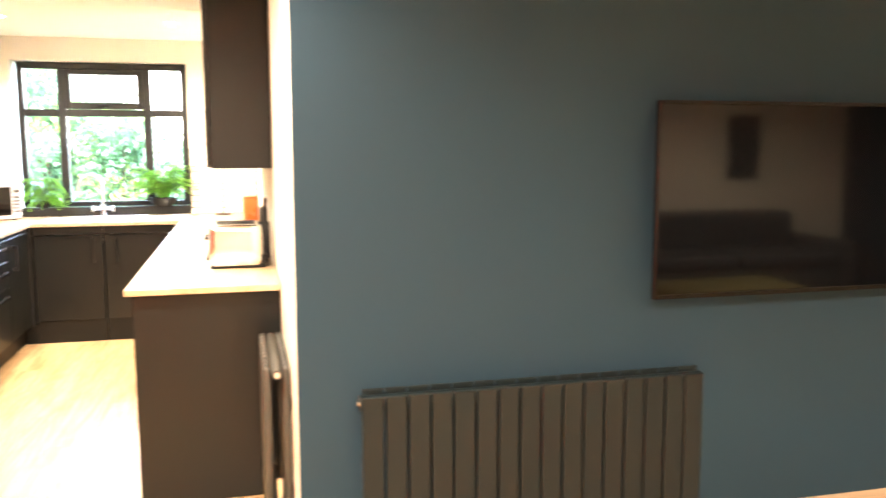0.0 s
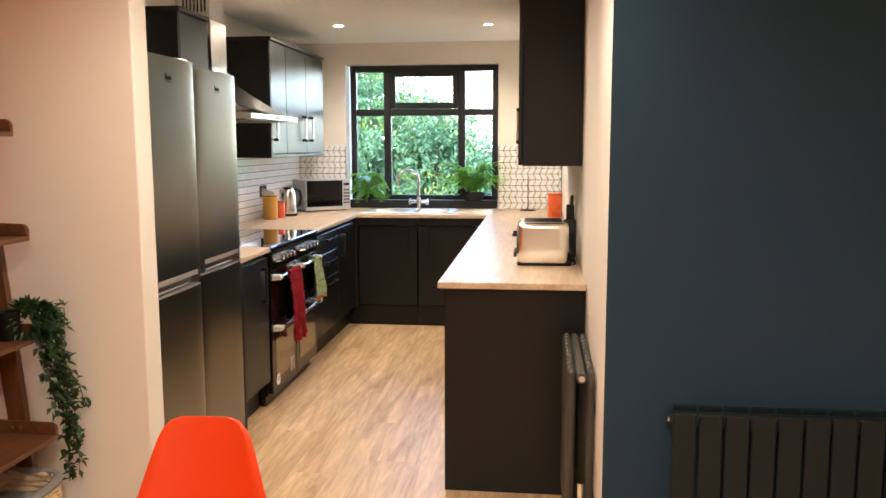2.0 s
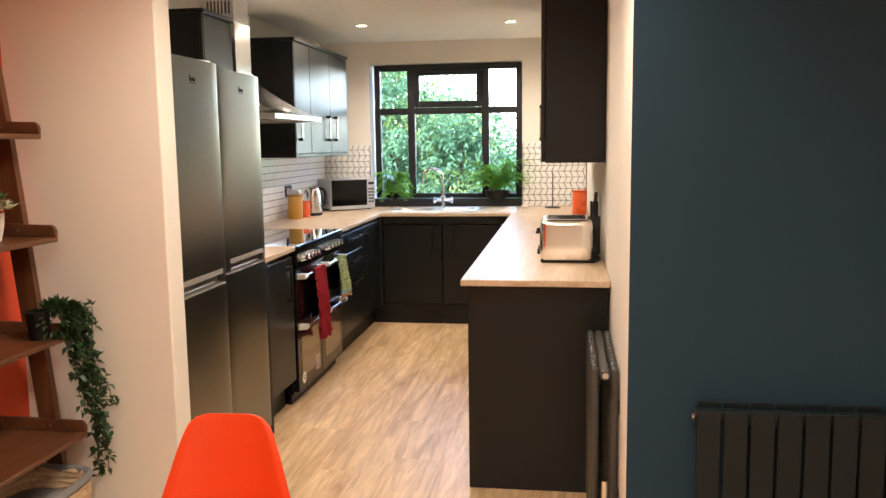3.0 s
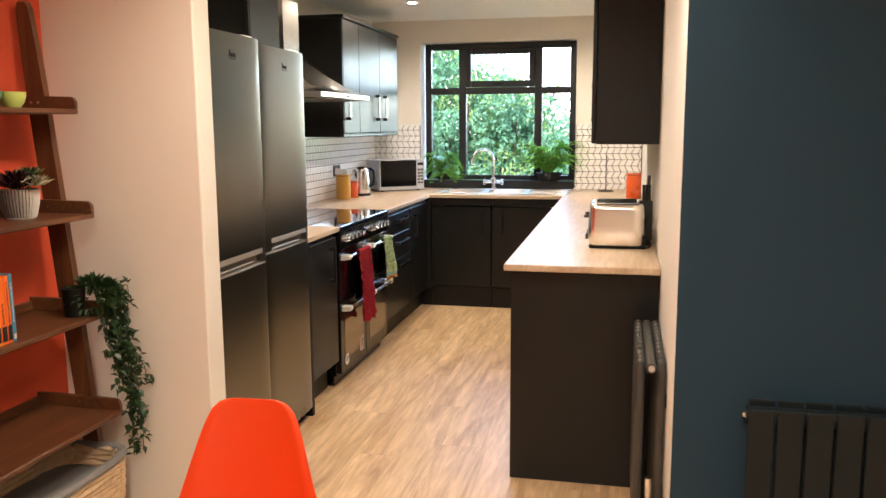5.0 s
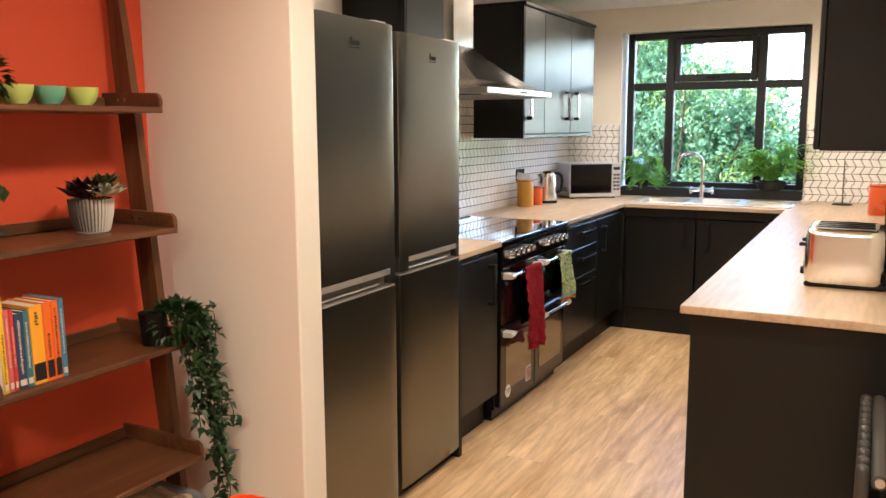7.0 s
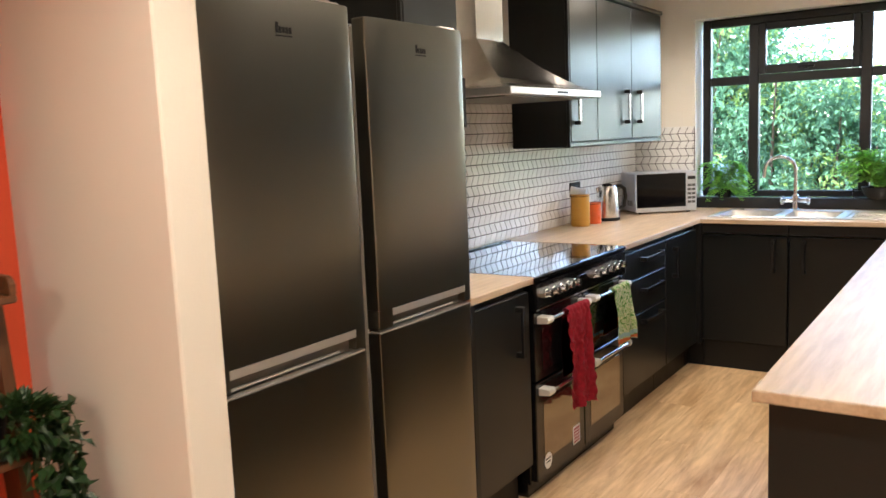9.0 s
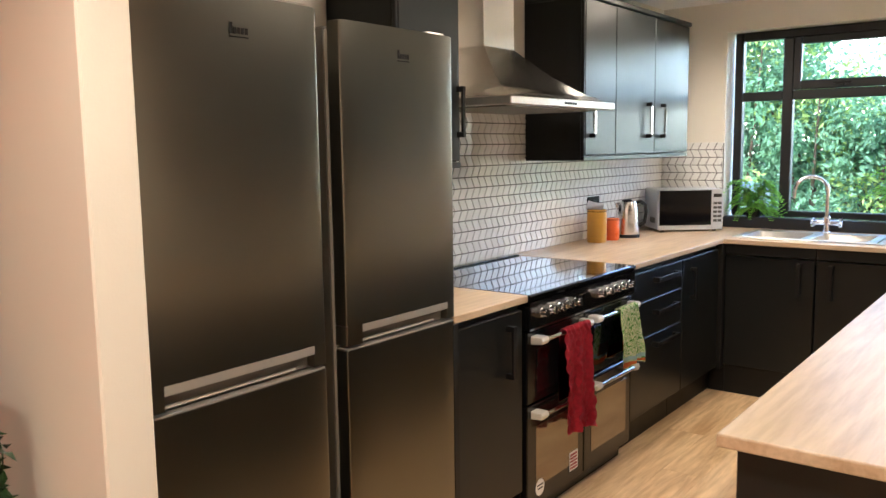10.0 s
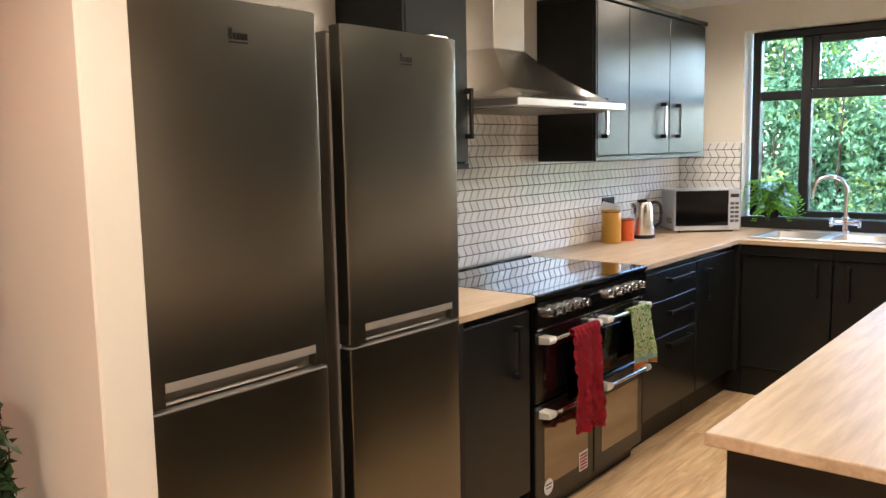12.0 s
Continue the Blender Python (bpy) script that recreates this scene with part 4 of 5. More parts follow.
def canister(x, y, r, h, mat, label, lid=True):
    c = thing("storage_canister", (x, y, WT), label, "canister", "ceramic storage canisters")
    part("jar", turned([(0, 0), (r * 0.95, 0), (r, 0.006), (r, h * 0.93), (r * 0.97, h * 0.95), (0, h * 0.95)], (x, y, WT)), mat, c, smooth=True)
    part("lid", turned([(r * 0.96, h * 0.95), (r * 1.0, h * 0.955), (r * 1.0, h * 0.99), (r * 0.93, h), (0, h)], (x, y, WT)), mat, c, smooth=True)
    part("seal", turned([(r * 0.975, h * 0.93), (r * 1.012, h * 0.935), (r * 1.012, h * 0.952), (r * 0.975, h * 0.957)], (x, y, WT)), M_MATTE, c, smooth=True)


canister(-1.935, 6.20, 0.055, 0.185, M_MUSTARD, "tall mustard yellow ceramic canister by the tiles")
canister(-1.915, 6.345, 0.046, 0.125, M_RUST, "short orange ceramic canister by the tiles")
canister(0.20, 6.60, 0.056, 0.185, M_RUST, "tall orange ceramic canister at the end of the peninsula")


def socket_and_note():
    s = thing("wall_socket", (X_LEFT + 0.012, 6.36, 1.09), "black double wall socket on the tiles", "socket")
    part("plate", box((X_LEFT + 0.008, 6.30, 1.075), (X_LEFT + 0.018, 6.445, 1.16), 0.003), M_MATTE, s)
    part("plug", box((X_LEFT + 0.018, 6.315, 1.095), (X_LEFT + 0.05, 6.36, 1.14), 0.006), M_MATTE, s)
    n = thing("paper_note", (-1.94, 6.21, WT + 0.185), "folded white printed note lying on the mustard canister", "note")
    bm = bmesh.new()
    a = [(-1.985, 6.155, WT + 0.188), (-1.905, 6.20, WT + 0.187), (-1.925, 6.275, WT + 0.207), (-2.005, 6.23, WT + 0.232)]
    bm.faces.new([bm.verts.new(p) for p in a])
    bmesh.ops.solidify(bm, geom=bm.faces[:], thickness=0.003)
    part("sheet", bm, M_PAPER, n)


socket_and_note()


def toaster():
    x0, x1, y0, y1, z = -0.026, 0.218, 3.995, 4.275, WT
    t = thing("toaster", ((x0 + x1) / 2, (y0 + y1) / 2, z), "brushed steel four-slot toaster with black base", "toaster")
    part("base", box((x0 + 0.004, y0 + 0.004, z), (x1 + 0.012, y1 - 0.004, z + 0.018), 0.006), M_MATTE, t)
    cx, cy, hx, hy = (x0 + x1) / 2, (y0 + y1) / 2, (x1 - x0) / 2, (y1 - y0) / 2
    bm = bmesh.new()
    rings = []
    for h, inset in ((0.014, 0.004), (0.022, 0.0015), (0.05, 0.0), (0.11, 0.0), (0.155, 0.0015), (0.178, 0.003), (0.189, 0.006), (0.195, 0.011), (0.199, 0.019), (0.2, 0.03)):
        ring = []
        for k in range(64):
            w = 2 * math.pi * (k + 0.5) / 64
            c, q = math.cos(w), math.sin(w)
            ring.append(bm.verts.new((cx + (hx - inset) * math.copysign(abs(c) ** 0.2, c), cy + (hy - inset) * math.copysign(abs(q) ** 0.2, q), z + h)))
        rings.append(ring)
    for lo, hi in zip(rings, rings[1:]):
        for k in range(64):
            bm.faces.new((lo[k], lo[(k + 1) % 64], hi[(k + 1) % 64], hi[k]))
    bm.faces.new(rings[-1])
    bm.faces.new(rings[0][::-1])
    part("shell", bm, M_TOAST, t, "reflective polished steel shell", smooth=True)
    for k in range(4):
        y = y0 + 0.045 + k * 0.054
        part("slot", box((x0 + 0.035, y, z + 0.1985), (x1 - 0.035, y + 0.026, z + 0.2025), 0.001), M_MATTE, t)
    part("top_trim", box((x0 + 0.03, y0 + 0.02, z + 0.1975), (x1 - 0.03, y1 - 0.02, z + 0.2008), 0.001), M_STEEL, t)
    for yy in (y0 + 0.07, y0 + 0.20):
        part("lever", box((x0 - 0.02, yy - 0.012, z + 0.13), (x0 + 0.002, yy + 0.012, z + 0.142), 0.003), M_MATTE, t)
        part("dial", tube([(x0 - 0.012, yy, z + 0.045), (x0 + 0.004, yy, z + 0.045)], 0.013, sides=14), M_MATTE, t)
    part("side_cover", box((x1 - 0.002, y0 + 0.012, z + 0.02), (x1 + 0.016, y1 - 0.012, z + 0.06), 0.006), M_MATTE, t)


M_TOAST = material("polished_toaster_steel", (0.86, 0.84, 0.79), 0.16, 1.0, vary=0.04, scale=5, rough_vary=0.04)
toaster()


def boards():
    b = thing("chopping_board", (0.245, 4.5, WT), "round-topped dark wooden board leaning on the wall", "chopping board")
    out = []
    for k in range(17):
        a = math.pi * k / 16
        out.append((4.62 + 0.085 * math.cos(a), WT + 0.2 + 0.09 * math.sin(a)))
    out += [(4.535, WT), (4.705, WT)]
    bm = prism(out, 0.222, 0.238, "x", bevel=0.003)
    bmesh.ops.transform(bm, matrix=Matrix.Translation((0.232, 0, WT)) @ Matrix.Rotation(radians(5), 4, "Y") @ Matrix.Translation((-0.236, 0, -WT)), verts=bm.verts)
    part("board", bm, M_DKWOOD, b)
    k = thing("knife_block", (0.235, 4.36, WT), "slim black knife block beside the toaster", "knife block")
    part("block", prism([(4.315, WT), (4.41, WT), (4.44, WT + 0.17), (4.35, WT + 0.185)], 0.205, 0.262, "x", bevel=0.004), M_MATTE, k)
    for i in range(3):
        part("knife_handle", tube([(0.22 + i * 0.014, 4.375, WT + 0.17), (0.22 + i * 0.014, 4.40, WT + 0.255)], 0.0065, sides=8), M_MATTE, k)
    c = thing("toaster_cable", (0.25, 4.29, WT), "black cable curling behind the toaster", "cable")
    pts = [(0.236, 4.02 + 0.02 * k, WT + 0.006 + 0.010 * math.sin(k * 0.9) ** 2) for k in range(13)]
    pts = [(x + 0.014 * math.sin(i * 1.3), y, z) for i, (x, y, z) in enumerate(pts)]
    part("lead", tube(pts, 0.004, sides=8), M_MATTE, c, smooth=True)
    r = thing("paper_towel_holder", (-0.016, 7.22, WT), "thin black kitchen roll holder standing empty", "holder")
    part("base", turned([(0, 0), (0.065, 0), (0.066, 0.004), (0.06, 0.008), (0, 0.008)], (-0.016, 7.22, WT)), M_MATTE, r, smooth=True)
    part("rod", tube([(-0.016, 7.22, WT + 0.006), (-0.016, 7.22, WT + 0.30)], 0.004, sides=10), M_MATTE, r)
    d = thing("soap_dish", (-0.245, 7.2, WT), "small white dish beside the drainer", "dish")
    part("dish", turned([(0, 0.003), (0.02, 0), (0.03, 0.012), (0.035, 0.022), (0.033, 0.022), (0.026, 0.008), (0, 0.006)], (-0.245, 7.2, WT)), M_PAPER, d, smooth=True)


boards()


def fern(x, y, z, spread, count, label, pot):
    f = thing("fern_plant", (x, y, z), label, "plant", "ferns on the window sill")
    if pot:
        part("bowl", turned([(0, 0.0), (0.07, 0), (0.095, 0.03), (0.11, 0.07), (0.104, 0.07), (0.09, 0.035), (0, 0.03)], (x, y - 0.02, z)), M_MATTE, f, smooth=True)
        bm = tube([(x - 0.15, y - 0.03, z + 0.055), (x + 0.17, y - 0.03, z + 0.055)], 0.004, sides=8)
        for xx in (-0.15, 0.17):
            tube([(x + xx, y - 0.03, z), (x + xx, y - 0.03, z + 0.058)], 0.004, bm, 8)
        part("stand", bm, M_MATTE, f)
    else:
        part("pot", turned([(0, 0), (0.04, 0), (0.05, 0.06), (0.046, 0.06), (0.0, 0.05)], (x, y, z)), M_MATTE, f, smooth=True)
    bm = bmesh.new()
    top = Vector((x, y - (0.02 if pot else 0), z + 0.055))
    for k in range(count):
        a = rnd(0, 2 * math.pi)
        d = Vector((math.cos(a), math.sin(a) * 0.38, 0))
        ln = spread * rnd(0.6, 1.05)
        rise = rnd(0.3 if pot else 0.05, 1.0) * spread * (0.95 if pot else 1.15)
        prev = top
        n = 15
        for i in range(1, n + 1):
            t = i / n
            p = top + d * ln * t + Vector((0, 0, rise * math.sin(t * 2.2) - 0.42 * spread * t * t * (0.4 if pot else 1.1)))
            p.y = min(p.y, 7.492)
            al = (p - prev).normalized()
            sd = al.cross(Vector((0, 0, 1)))
            sd = sd.normalized() if sd.length > 0.01 else Vector((1, 0, 0))
            w = 0.055 * spread / 0.25 * math.sin(min(1.0, t * 1.05 + 0.1) * math.pi * 0.92 + 0.12) + 0.006
            for s in (-1, 1):
                leaf(bm, p, (sd * s + al * 0.35 + Vector((0, 0, rnd(-0.25, 0.1)))), Vector((0, 0, 1)), abs(w) * rnd(0.8, 1.15), 0.019, 0.15)
            prev = p
    for v in bm.verts:
        v.co.y = min(v.co.y, 7.496)
    part("fronds", bm, M_FERN, f)


fern(-0.50, 7.415, 0.985, 0.33, 84, "lush green fern in a dark bowl on the sill", True)
fern(-1.44, 7.43, 0.985, 0.20, 80, "small trailing green fern on the sill", False)

# ---- radiators ----


def wall_radiator():
    """A double flat-panel radiator on the blue wall."""
    x0, x1, z0, z1 = 0.452, 1.592, 0.13, 0.735
    r = thing("panel_radiator", ((x0 + x1) / 2, 2.54, z0), "anthracite double flat-panel radiator on the blue wall", "radiator")
    n = 16
    pitch = (x1 - x0) / n
    for k in range(n):
        a = x0 + k * pitch
        part("panel", box((a + 0.003, 2.494, z0), (a + pitch - 0.004, 2.506, z1 - 0.008), 0.003), M_RAD, r)
        part("panel", box((a + 0.012, 2.556, z0), (a + pitch + 0.006, 2.567, z1), 0.003), M_RAD, r)
    for z in (z0 + 0.035, z1 - 0.035):
        part("header_tube", tube([(x0, 2.531, z), (x1, 2.531, z)], 0.0245, sides=16), M_RAD, r, smooth=True)
        part("end_plug", tube([(x0 - 0.008, 2.531, z), (x0 + 0.002, 2.531, z)], 0.011, sides=12), M_CHROME, r)
    for x in (x0 + 0.15, x1 - 0.15):
        part("bracket", box((x - 0.015, 2.56, z1 - 0.12), (x + 0.015, Y_BLUE - 0.0, z1 - 0.06), 0.002), M_RAD, r)
    part("valve", tube([(x0 + 0.035, 2.531, z0 - 0.13), (x0 + 0.035, 2.531, z0 + 0.02)], 0.012, sides=12), M_CHROME, r)


wall_radiator()


def side_radiator():
    """A double radiator on the kitchen's white side wall, seen end on."""
    y0, y1, z0, z1 = 2.885, 3.46, 0.13, 0.722
    r = thing("panel_radiator", (0.2, (y0 + y1) / 2, z0), "anthracite double radiator on the white end wall", "radiator")
    n = 11
    p = (y1 - y0) / n
    for k in range(n):
        yc = y0 + (k + 0.5) * p
        for xc in (0.190, 0.254):
            zs = [(z0 - 0.012, 0.004), (z0 - 0.008, 0.011), (z0, 0.0145), (z1 - 0.004, 0.0145), (z1 + 0.004, 0.012), (z1 + 0.009, 0.005)]
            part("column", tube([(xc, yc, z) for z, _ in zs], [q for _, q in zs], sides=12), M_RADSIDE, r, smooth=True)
    for z in (z0 + 0.03, z1 - 0.012):
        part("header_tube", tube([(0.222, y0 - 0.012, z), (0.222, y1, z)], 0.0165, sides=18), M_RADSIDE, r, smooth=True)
        part("end_plug", tube([(0.223, y0 - 0.018, z), (0.223, y0 - 0.008, z)], 0.010, sides=12), M_STRIP, r)
    for z in (z1 - 0.16, z0 + 0.12):
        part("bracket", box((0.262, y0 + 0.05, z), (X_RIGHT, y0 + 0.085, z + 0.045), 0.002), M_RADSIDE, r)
    part("valve", tube([(0.223, y0 - 0.03, 0.30), (0.223, y0 - 0.03, 0.36)], 0.009, sides=12), M_CHROME, r, "chrome valve")
    part("valve_pipe", tube([(0.223, y0 - 0.03, 0.02), (0.223, y0 - 0.03, 0.30)], 0.008, sides=10), M_CHROME, r)
    bm = bmesh.new()
    for k in range(12):
        tube([(0.223, y0 - 0.03, 0.05 + k * 0.02), (0.223, y0 - 0.03, 0.058 + k * 0.02)], 0.014, bm, 14)
    part("valve_grip", bm, M_MATTE, r)


side_radiator()


def television():
    x0, x1, z0, z1 = 1.40, 2.52, 0.978, 1.612
    t = thing("television", ((x0 + x1) / 2, 2.52, z0), "large flat black television hung on the blue wall", "television")
    part("back", box((x0 + 0.02, 2.515, z0 + 0.02), (x1 - 0.02, 2.55, z1 - 0.02), 0.01), M_MATTE, t)
    bm = box((x0, 2.50, z0), (x0 + 0.012, 2.52, z1), 0.002)
    box((x1 - 0.012, 2.50, z0), (x1, 2.52, z1), 0.002, bm)
    box((x0 + 0.012, 2.50, z0), (x1 - 0.012, 2.52, z0 + 0.016), 0.002, bm)
    box((x0 + 0.012, 2.50, z1 - 0.012), (x1 - 0.012, 2.52, z1), 0.002, bm)
    part("bezel", bm, M_BLACK, t)
    part("screen", box((x0 + 0.011, 2.503, z0 + 0.015), (x1 - 0.011, 2.516, z1 - 0.011)), M_TV, t, "glossy dark screen")
    part("wall_mount", box((1.8, 2.55, 1.15), (2.1, Y_BLUE, 1.45), 0.004), M_MATTE, t)


television()


def bench():
    b = thing("low_bench", (2.5, 2.2, 0), "low pale oak bench below the television", "bench")
    part("top", box((1.75, 2.02, 0.265), (3.25, 2.405, 0.30), 0.004), M_TOPX, b)
    for x in (1.78, 3.19):
        for y in (2.05, 2.35):
            part("leg", box((x, y, 0), (x + 0.035, y + 0.035, 0.265), 0.004), M_BEECH, b)


bench()


# ---- dining side ----
SHELVES = [(1.515, -1.558), (1.187, -1.526), (0.864, -1.508), (0.538, -1.470)]
SY0, SY1 = 2.075, 2.645


def ladder_shelf():
    s = thing("ladder_shelf", (-1.66, 2.36, 0), "walnut ladder shelf leaning on the orange wall", "shelf")
    def lean(z):
        return -1.561 - 0.096 * z
    for ya in (SY0 - 0.027, SY1 + 0.002):
        bm = bmesh.new()
        prof = []
        for z, w in ((0.0, 0.055), (0.4, 0.058), (0.8, 0.066), (1.15, 0.066), (1.5, 0.066), (1.68, 0.06), (1.83, 0.05), (1.85, 0.03)):
            prof.append((z, w))
        left = [(max(X_ORANGE + 0.003, lean(z) - w / 2), z) for z, w in prof]
        right = [(lean(z) + w / 2, z) for z, w in prof]
        part("upright", prism(left + right[::-1], ya, ya + 0.025, "y", bevel=0.003), M_WALNUTV, s, "tapered leaning upright", smooth=False)
    for z, xf in SHELVES:
        sh = part("shelf_board", box((X_ORANGE + 0.003, SY0, z - 0.016), (xf, SY1, z), 0.003), M_WALNUT, s)
        part("back_lip", box((X_ORANGE + 0.003, SY0 + 0.014, z), (X_ORANGE + 0.017, SY1 - 0.014, z + 0.03), 0.003), M_WALNUT, sh)
        for ya in (SY0, SY1 - 0.014):
            out = [(X_ORANGE + 0.003, z), (xf, z), (xf, z + 0.022), (xf - 0.006, z + 0.032), (xf - 0.016, z + 0.038), (-1.70, z + 0.042), (X_ORANGE + 0.003, z + 0.042)]
            lip = part("end_lip", prism(out, ya, ya + 0.014, "y", bevel=0.002), M_WALNUT, sh)
        for dx in (-0.012, 0.014):
            part("bolt", tube([(lean(z) + dx + 0.005, SY1 - 0.0165, z + 0.021), (lean(z) + dx + 0.005, SY1 - 0.0138, z + 0.021)], 0.0045, sides=10), M_CHROME, sh)


ladder_shelf()


def cup(x, y, z, mat, label):
    c = thing("cup", (x, y, z), label, "cup", "small cups on the shelf")
    part("bowl", turned([(0, 0), (0.022, 0), (0.023, 0.003), (0.032, 0.014), (0.038, 0.032), (0.040, 0.046), (0.0375, 0.046), (0.034, 0.028), (0.02, 0.008), (0, 0.006)], (x, y, z), sides=28), mat, c, smooth=True)


cup(-1.63, 2.262, 1.515, M_LIME, "lime green glazed cup on the top shelf")
cup(-1.64, 2.357, 1.515, M_AQUA, "sea green glazed cup on the top shelf")
cup(-1.63, 2.445, 1.515, M_LIME, "lime green glazed cup on the top shelf")


def succulent_pot():
    x, y, z = -1.645, 2.462, 1.187
    p = thing("succulent_planter", (x, y, z), "ribbed grey ceramic pot with three succulents", "plant")
    bm = turned([(0, 0), (0.038, 0), (0.043, 0.006), (0.053, 0.05), (0.056, 0.090), (0.051, 0.090), (0.048, 0.08), (0, 0.08)], (x, y, z), sides=72)
    for v in bm.verts:
        d = Vector((v.co.x - x, v.co.y - y))
        if d.length > 0.036 and 0.004 < v.co.z - z < 0.09:
            k = 1 + 0.035 * (1 if int(round(math.atan2(d.y, d.x) / (2 * math.pi / 72))) % 2 else -1)
            v.co.x, v.co.y = x + d.x * k, y + d.y * k
    for f in bm.faces:
        c = f.calc_center_median()
        r = math.hypot(c.x - x, c.y - y)
        if r > 0.04 and 0.006 < c.z - z < 0.09 and int(math.floor(math.atan2(c.y - y, c.x - x) / (2 * math.pi / 72))) % 2:
            f.material_index = 1
    part("pot", bm, [M_STONE, M_GROOVE], p, "pale pot with dark upright grooves")
    part("soil", turned([(0, 0.082), (0.049, 0.081)], (x, y, z), sides=24), M_SOIL, p)
    def rosette(cx, cy, cz, r, mat, upright, name):
        bm = bmesh.new()
        for ring, (cnt, tilt, ln) in enumerate(((8, 0.25, 1.0), (7, 0.6, 0.85), (6, 1.0, 0.6), (4, 1.35, 0.4))):
            for k in range(cnt):
                a = 2 * math.pi * (k + 0.5 * ring) / cnt
                d = Vector((math.cos(a), math.sin(a), math.tan(min(1.3, tilt + upright)) * 0.8))
                leaf(bm, Vector((cx, cy, cz)), d, Vector((0, 0, 1)), r * ln, r * 0.52, -0.25)
        bmesh.ops.solidify(bm, geom=bm.faces[:], thickness=0.0025)
        part(name, bm, mat, p)
    rosette(x + 0.015, y - 0.036, z + 0.092, 0.072, M_SUCCD, 0.45, "plum_succulent")
    rosette(x + 0.005, y - 0.018, z + 0.105, 0.062, M_SUCCD, 0.6, "plum_succulent")
    rosette(x + 0.052, y + 0.002, z + 0.098, 0.062, M_SUCC, 0.3, "pale_succulent")
    rosette(x + 0.0, y + 0.05, z + 0.122, 0.052, M_SUCCG, 0.5, "tall_succulent")
    rosette(x + 0.02, y + 0.042, z + 0.098, 0.055, M_SUCCG, 0.45, "green_succulent")
    part("stalk", tube([(x, y + 0.04, z + 0.08), (x, y + 0.05, z + 0.125)], 0.005, sides=8), M_SUCCG, p)


succulent_pot()

BOOK_COLOURS = {
    "yellow": (0.80, 0.52, 0.03), "white": (0.6, 0.56, 0.5), "red": (0.55, 0.05, 0.04), "pink": (0.6, 0.12, 0.14), "navy": (0.03, 0.05, 0.13),
    "teal": (0.04, 0.17, 0.22), "gold": (0.85, 0.40, 0.03), "orange": (0.80, 0.16, 0.02), "blue": (0.05, 0.22, 0.36)}
M_PAGES = material("cream_pages", (0.66, 0.58, 0.46), 0.9, vary=0.1, scale=60, stretch=(1, 60, 1))
M_INKB = material("black_cover_ink", (0.012, 0.012, 0.014), 0.5)


def book(y, thick, h, depth, color, mark, tilt):
    """A paperback standing with its spine to the room."""
    z, xs = 0.8645, -1.535
    b = thing("book", (xs - depth / 2, y + thick / 2, z), "%s paperback standing on the shelf" % color, "book", "row of paperbacks")
    m = material("book_cover_" + color, BOOK_COLOURS[color], 0.35, vary=0.06)
    turn = Matrix.Translation((xs, y, z)) @ Matrix.Rotation(radians(tilt), 4, "X") @ Matrix.Translation((-xs, -y, -z))
    bm = box((xs - depth, y, z), (xs, y + 0.0015, z + h), 0.0005)
    box((xs - depth, y + thick - 0.0015, z), (xs, y + thick, z + h), 0.0005, bm)
    box((xs - 0.002, y + 0.0015, z), (xs + 0.0005, y + thick - 0.0015, z + h), 0.0004, bm)
    bmesh.ops.transform(bm, matrix=turn, verts=bm.verts)
    part("cover", bm, m, b)
    part("pages", box((xs - depth + 0.003, y + 0.0016, z + 0.002), (xs - 0.0022, y + thick - 0.0016, z + h - 0.003), matrix=turn), M_PAGES, b)
    bm = bmesh.new()
    za = z + h * mark[0]
    while za < z + h * mark[1]:
        zb = za + rnd(0.002, 0.006)
        box((xs + 0.0006, y + thick * rnd(0.34, 0.42), za), (xs + 0.0012, y + thick * rnd(0.56, 0.64), zb), bm=bm, matrix=turn)
        za = zb + rnd(0.0015, 0.003)
    part("title_bar", bm, M_INKB if color in ("yellow", "gold", "orange", "white") else M_PAGES, b)
    bm = box((xs + 0.0006, y + 0.002, z + 0.008), (xs + 0.0012, y + thick - 0.002, z + (0.05 if color in ("gold", "orange") else 0.022)), matrix=turn)
    part("publisher_block", bm, M_INKB if color in ("gold", "orange") else M_PAGES, b)
    if color == "white":
        bm = bmesh.new()
        for k in range(26):
            u, v = rnd(0.01, depth - 0.05), rnd(0.02, h - 0.07)
            box((xs - u - rnd(0.02, 0.04), y - 0.0008, z + v), (xs - u, y - 0.0001, z + v + rnd(0.02, 0.06)), bm=bm, matrix=turn)
        part("cover_picture", bm, M_INKB, b)
        part("cover_stripe", box((xs - depth * 0.8, y - 0.0014, z + 0.05), (xs - depth * 0.2, y - 0.0009, z + 0.075), matrix=turn), M_REDINK, b)


yb = 2.096
for th, h, dp, col, mk in ((0.012, 0.225, 0.13, "white", (0.3, 0.8)), (0.013, 0.225, 0.14, "yellow", (0.1, 0.6)), (0.012, 0.192, 0.13, "pink", (0.3, 0.9)), (0.010, 0.19, 0.13, "red", (0.3, 0.8)),
                           (0.020, 0.178, 0.12, "navy", (0.2, 0.9)), (0.016, 0.18, 0.12, "teal", (0.25, 0.85)), (0.034, 0.188, 0.125, "gold", (0.75, 0.9)),
                           (0.022, 0.19, 0.125, "orange", (0.3, 0.6)), (0.018, 0.19, 0.125, "orange", (0.25, 0.9)), (0.014, 0.192, 0.125, "blue", (0.3, 0.85))):
    book(yb, th, h, dp, col, mk, 0.8)
    yb += th + 0.001


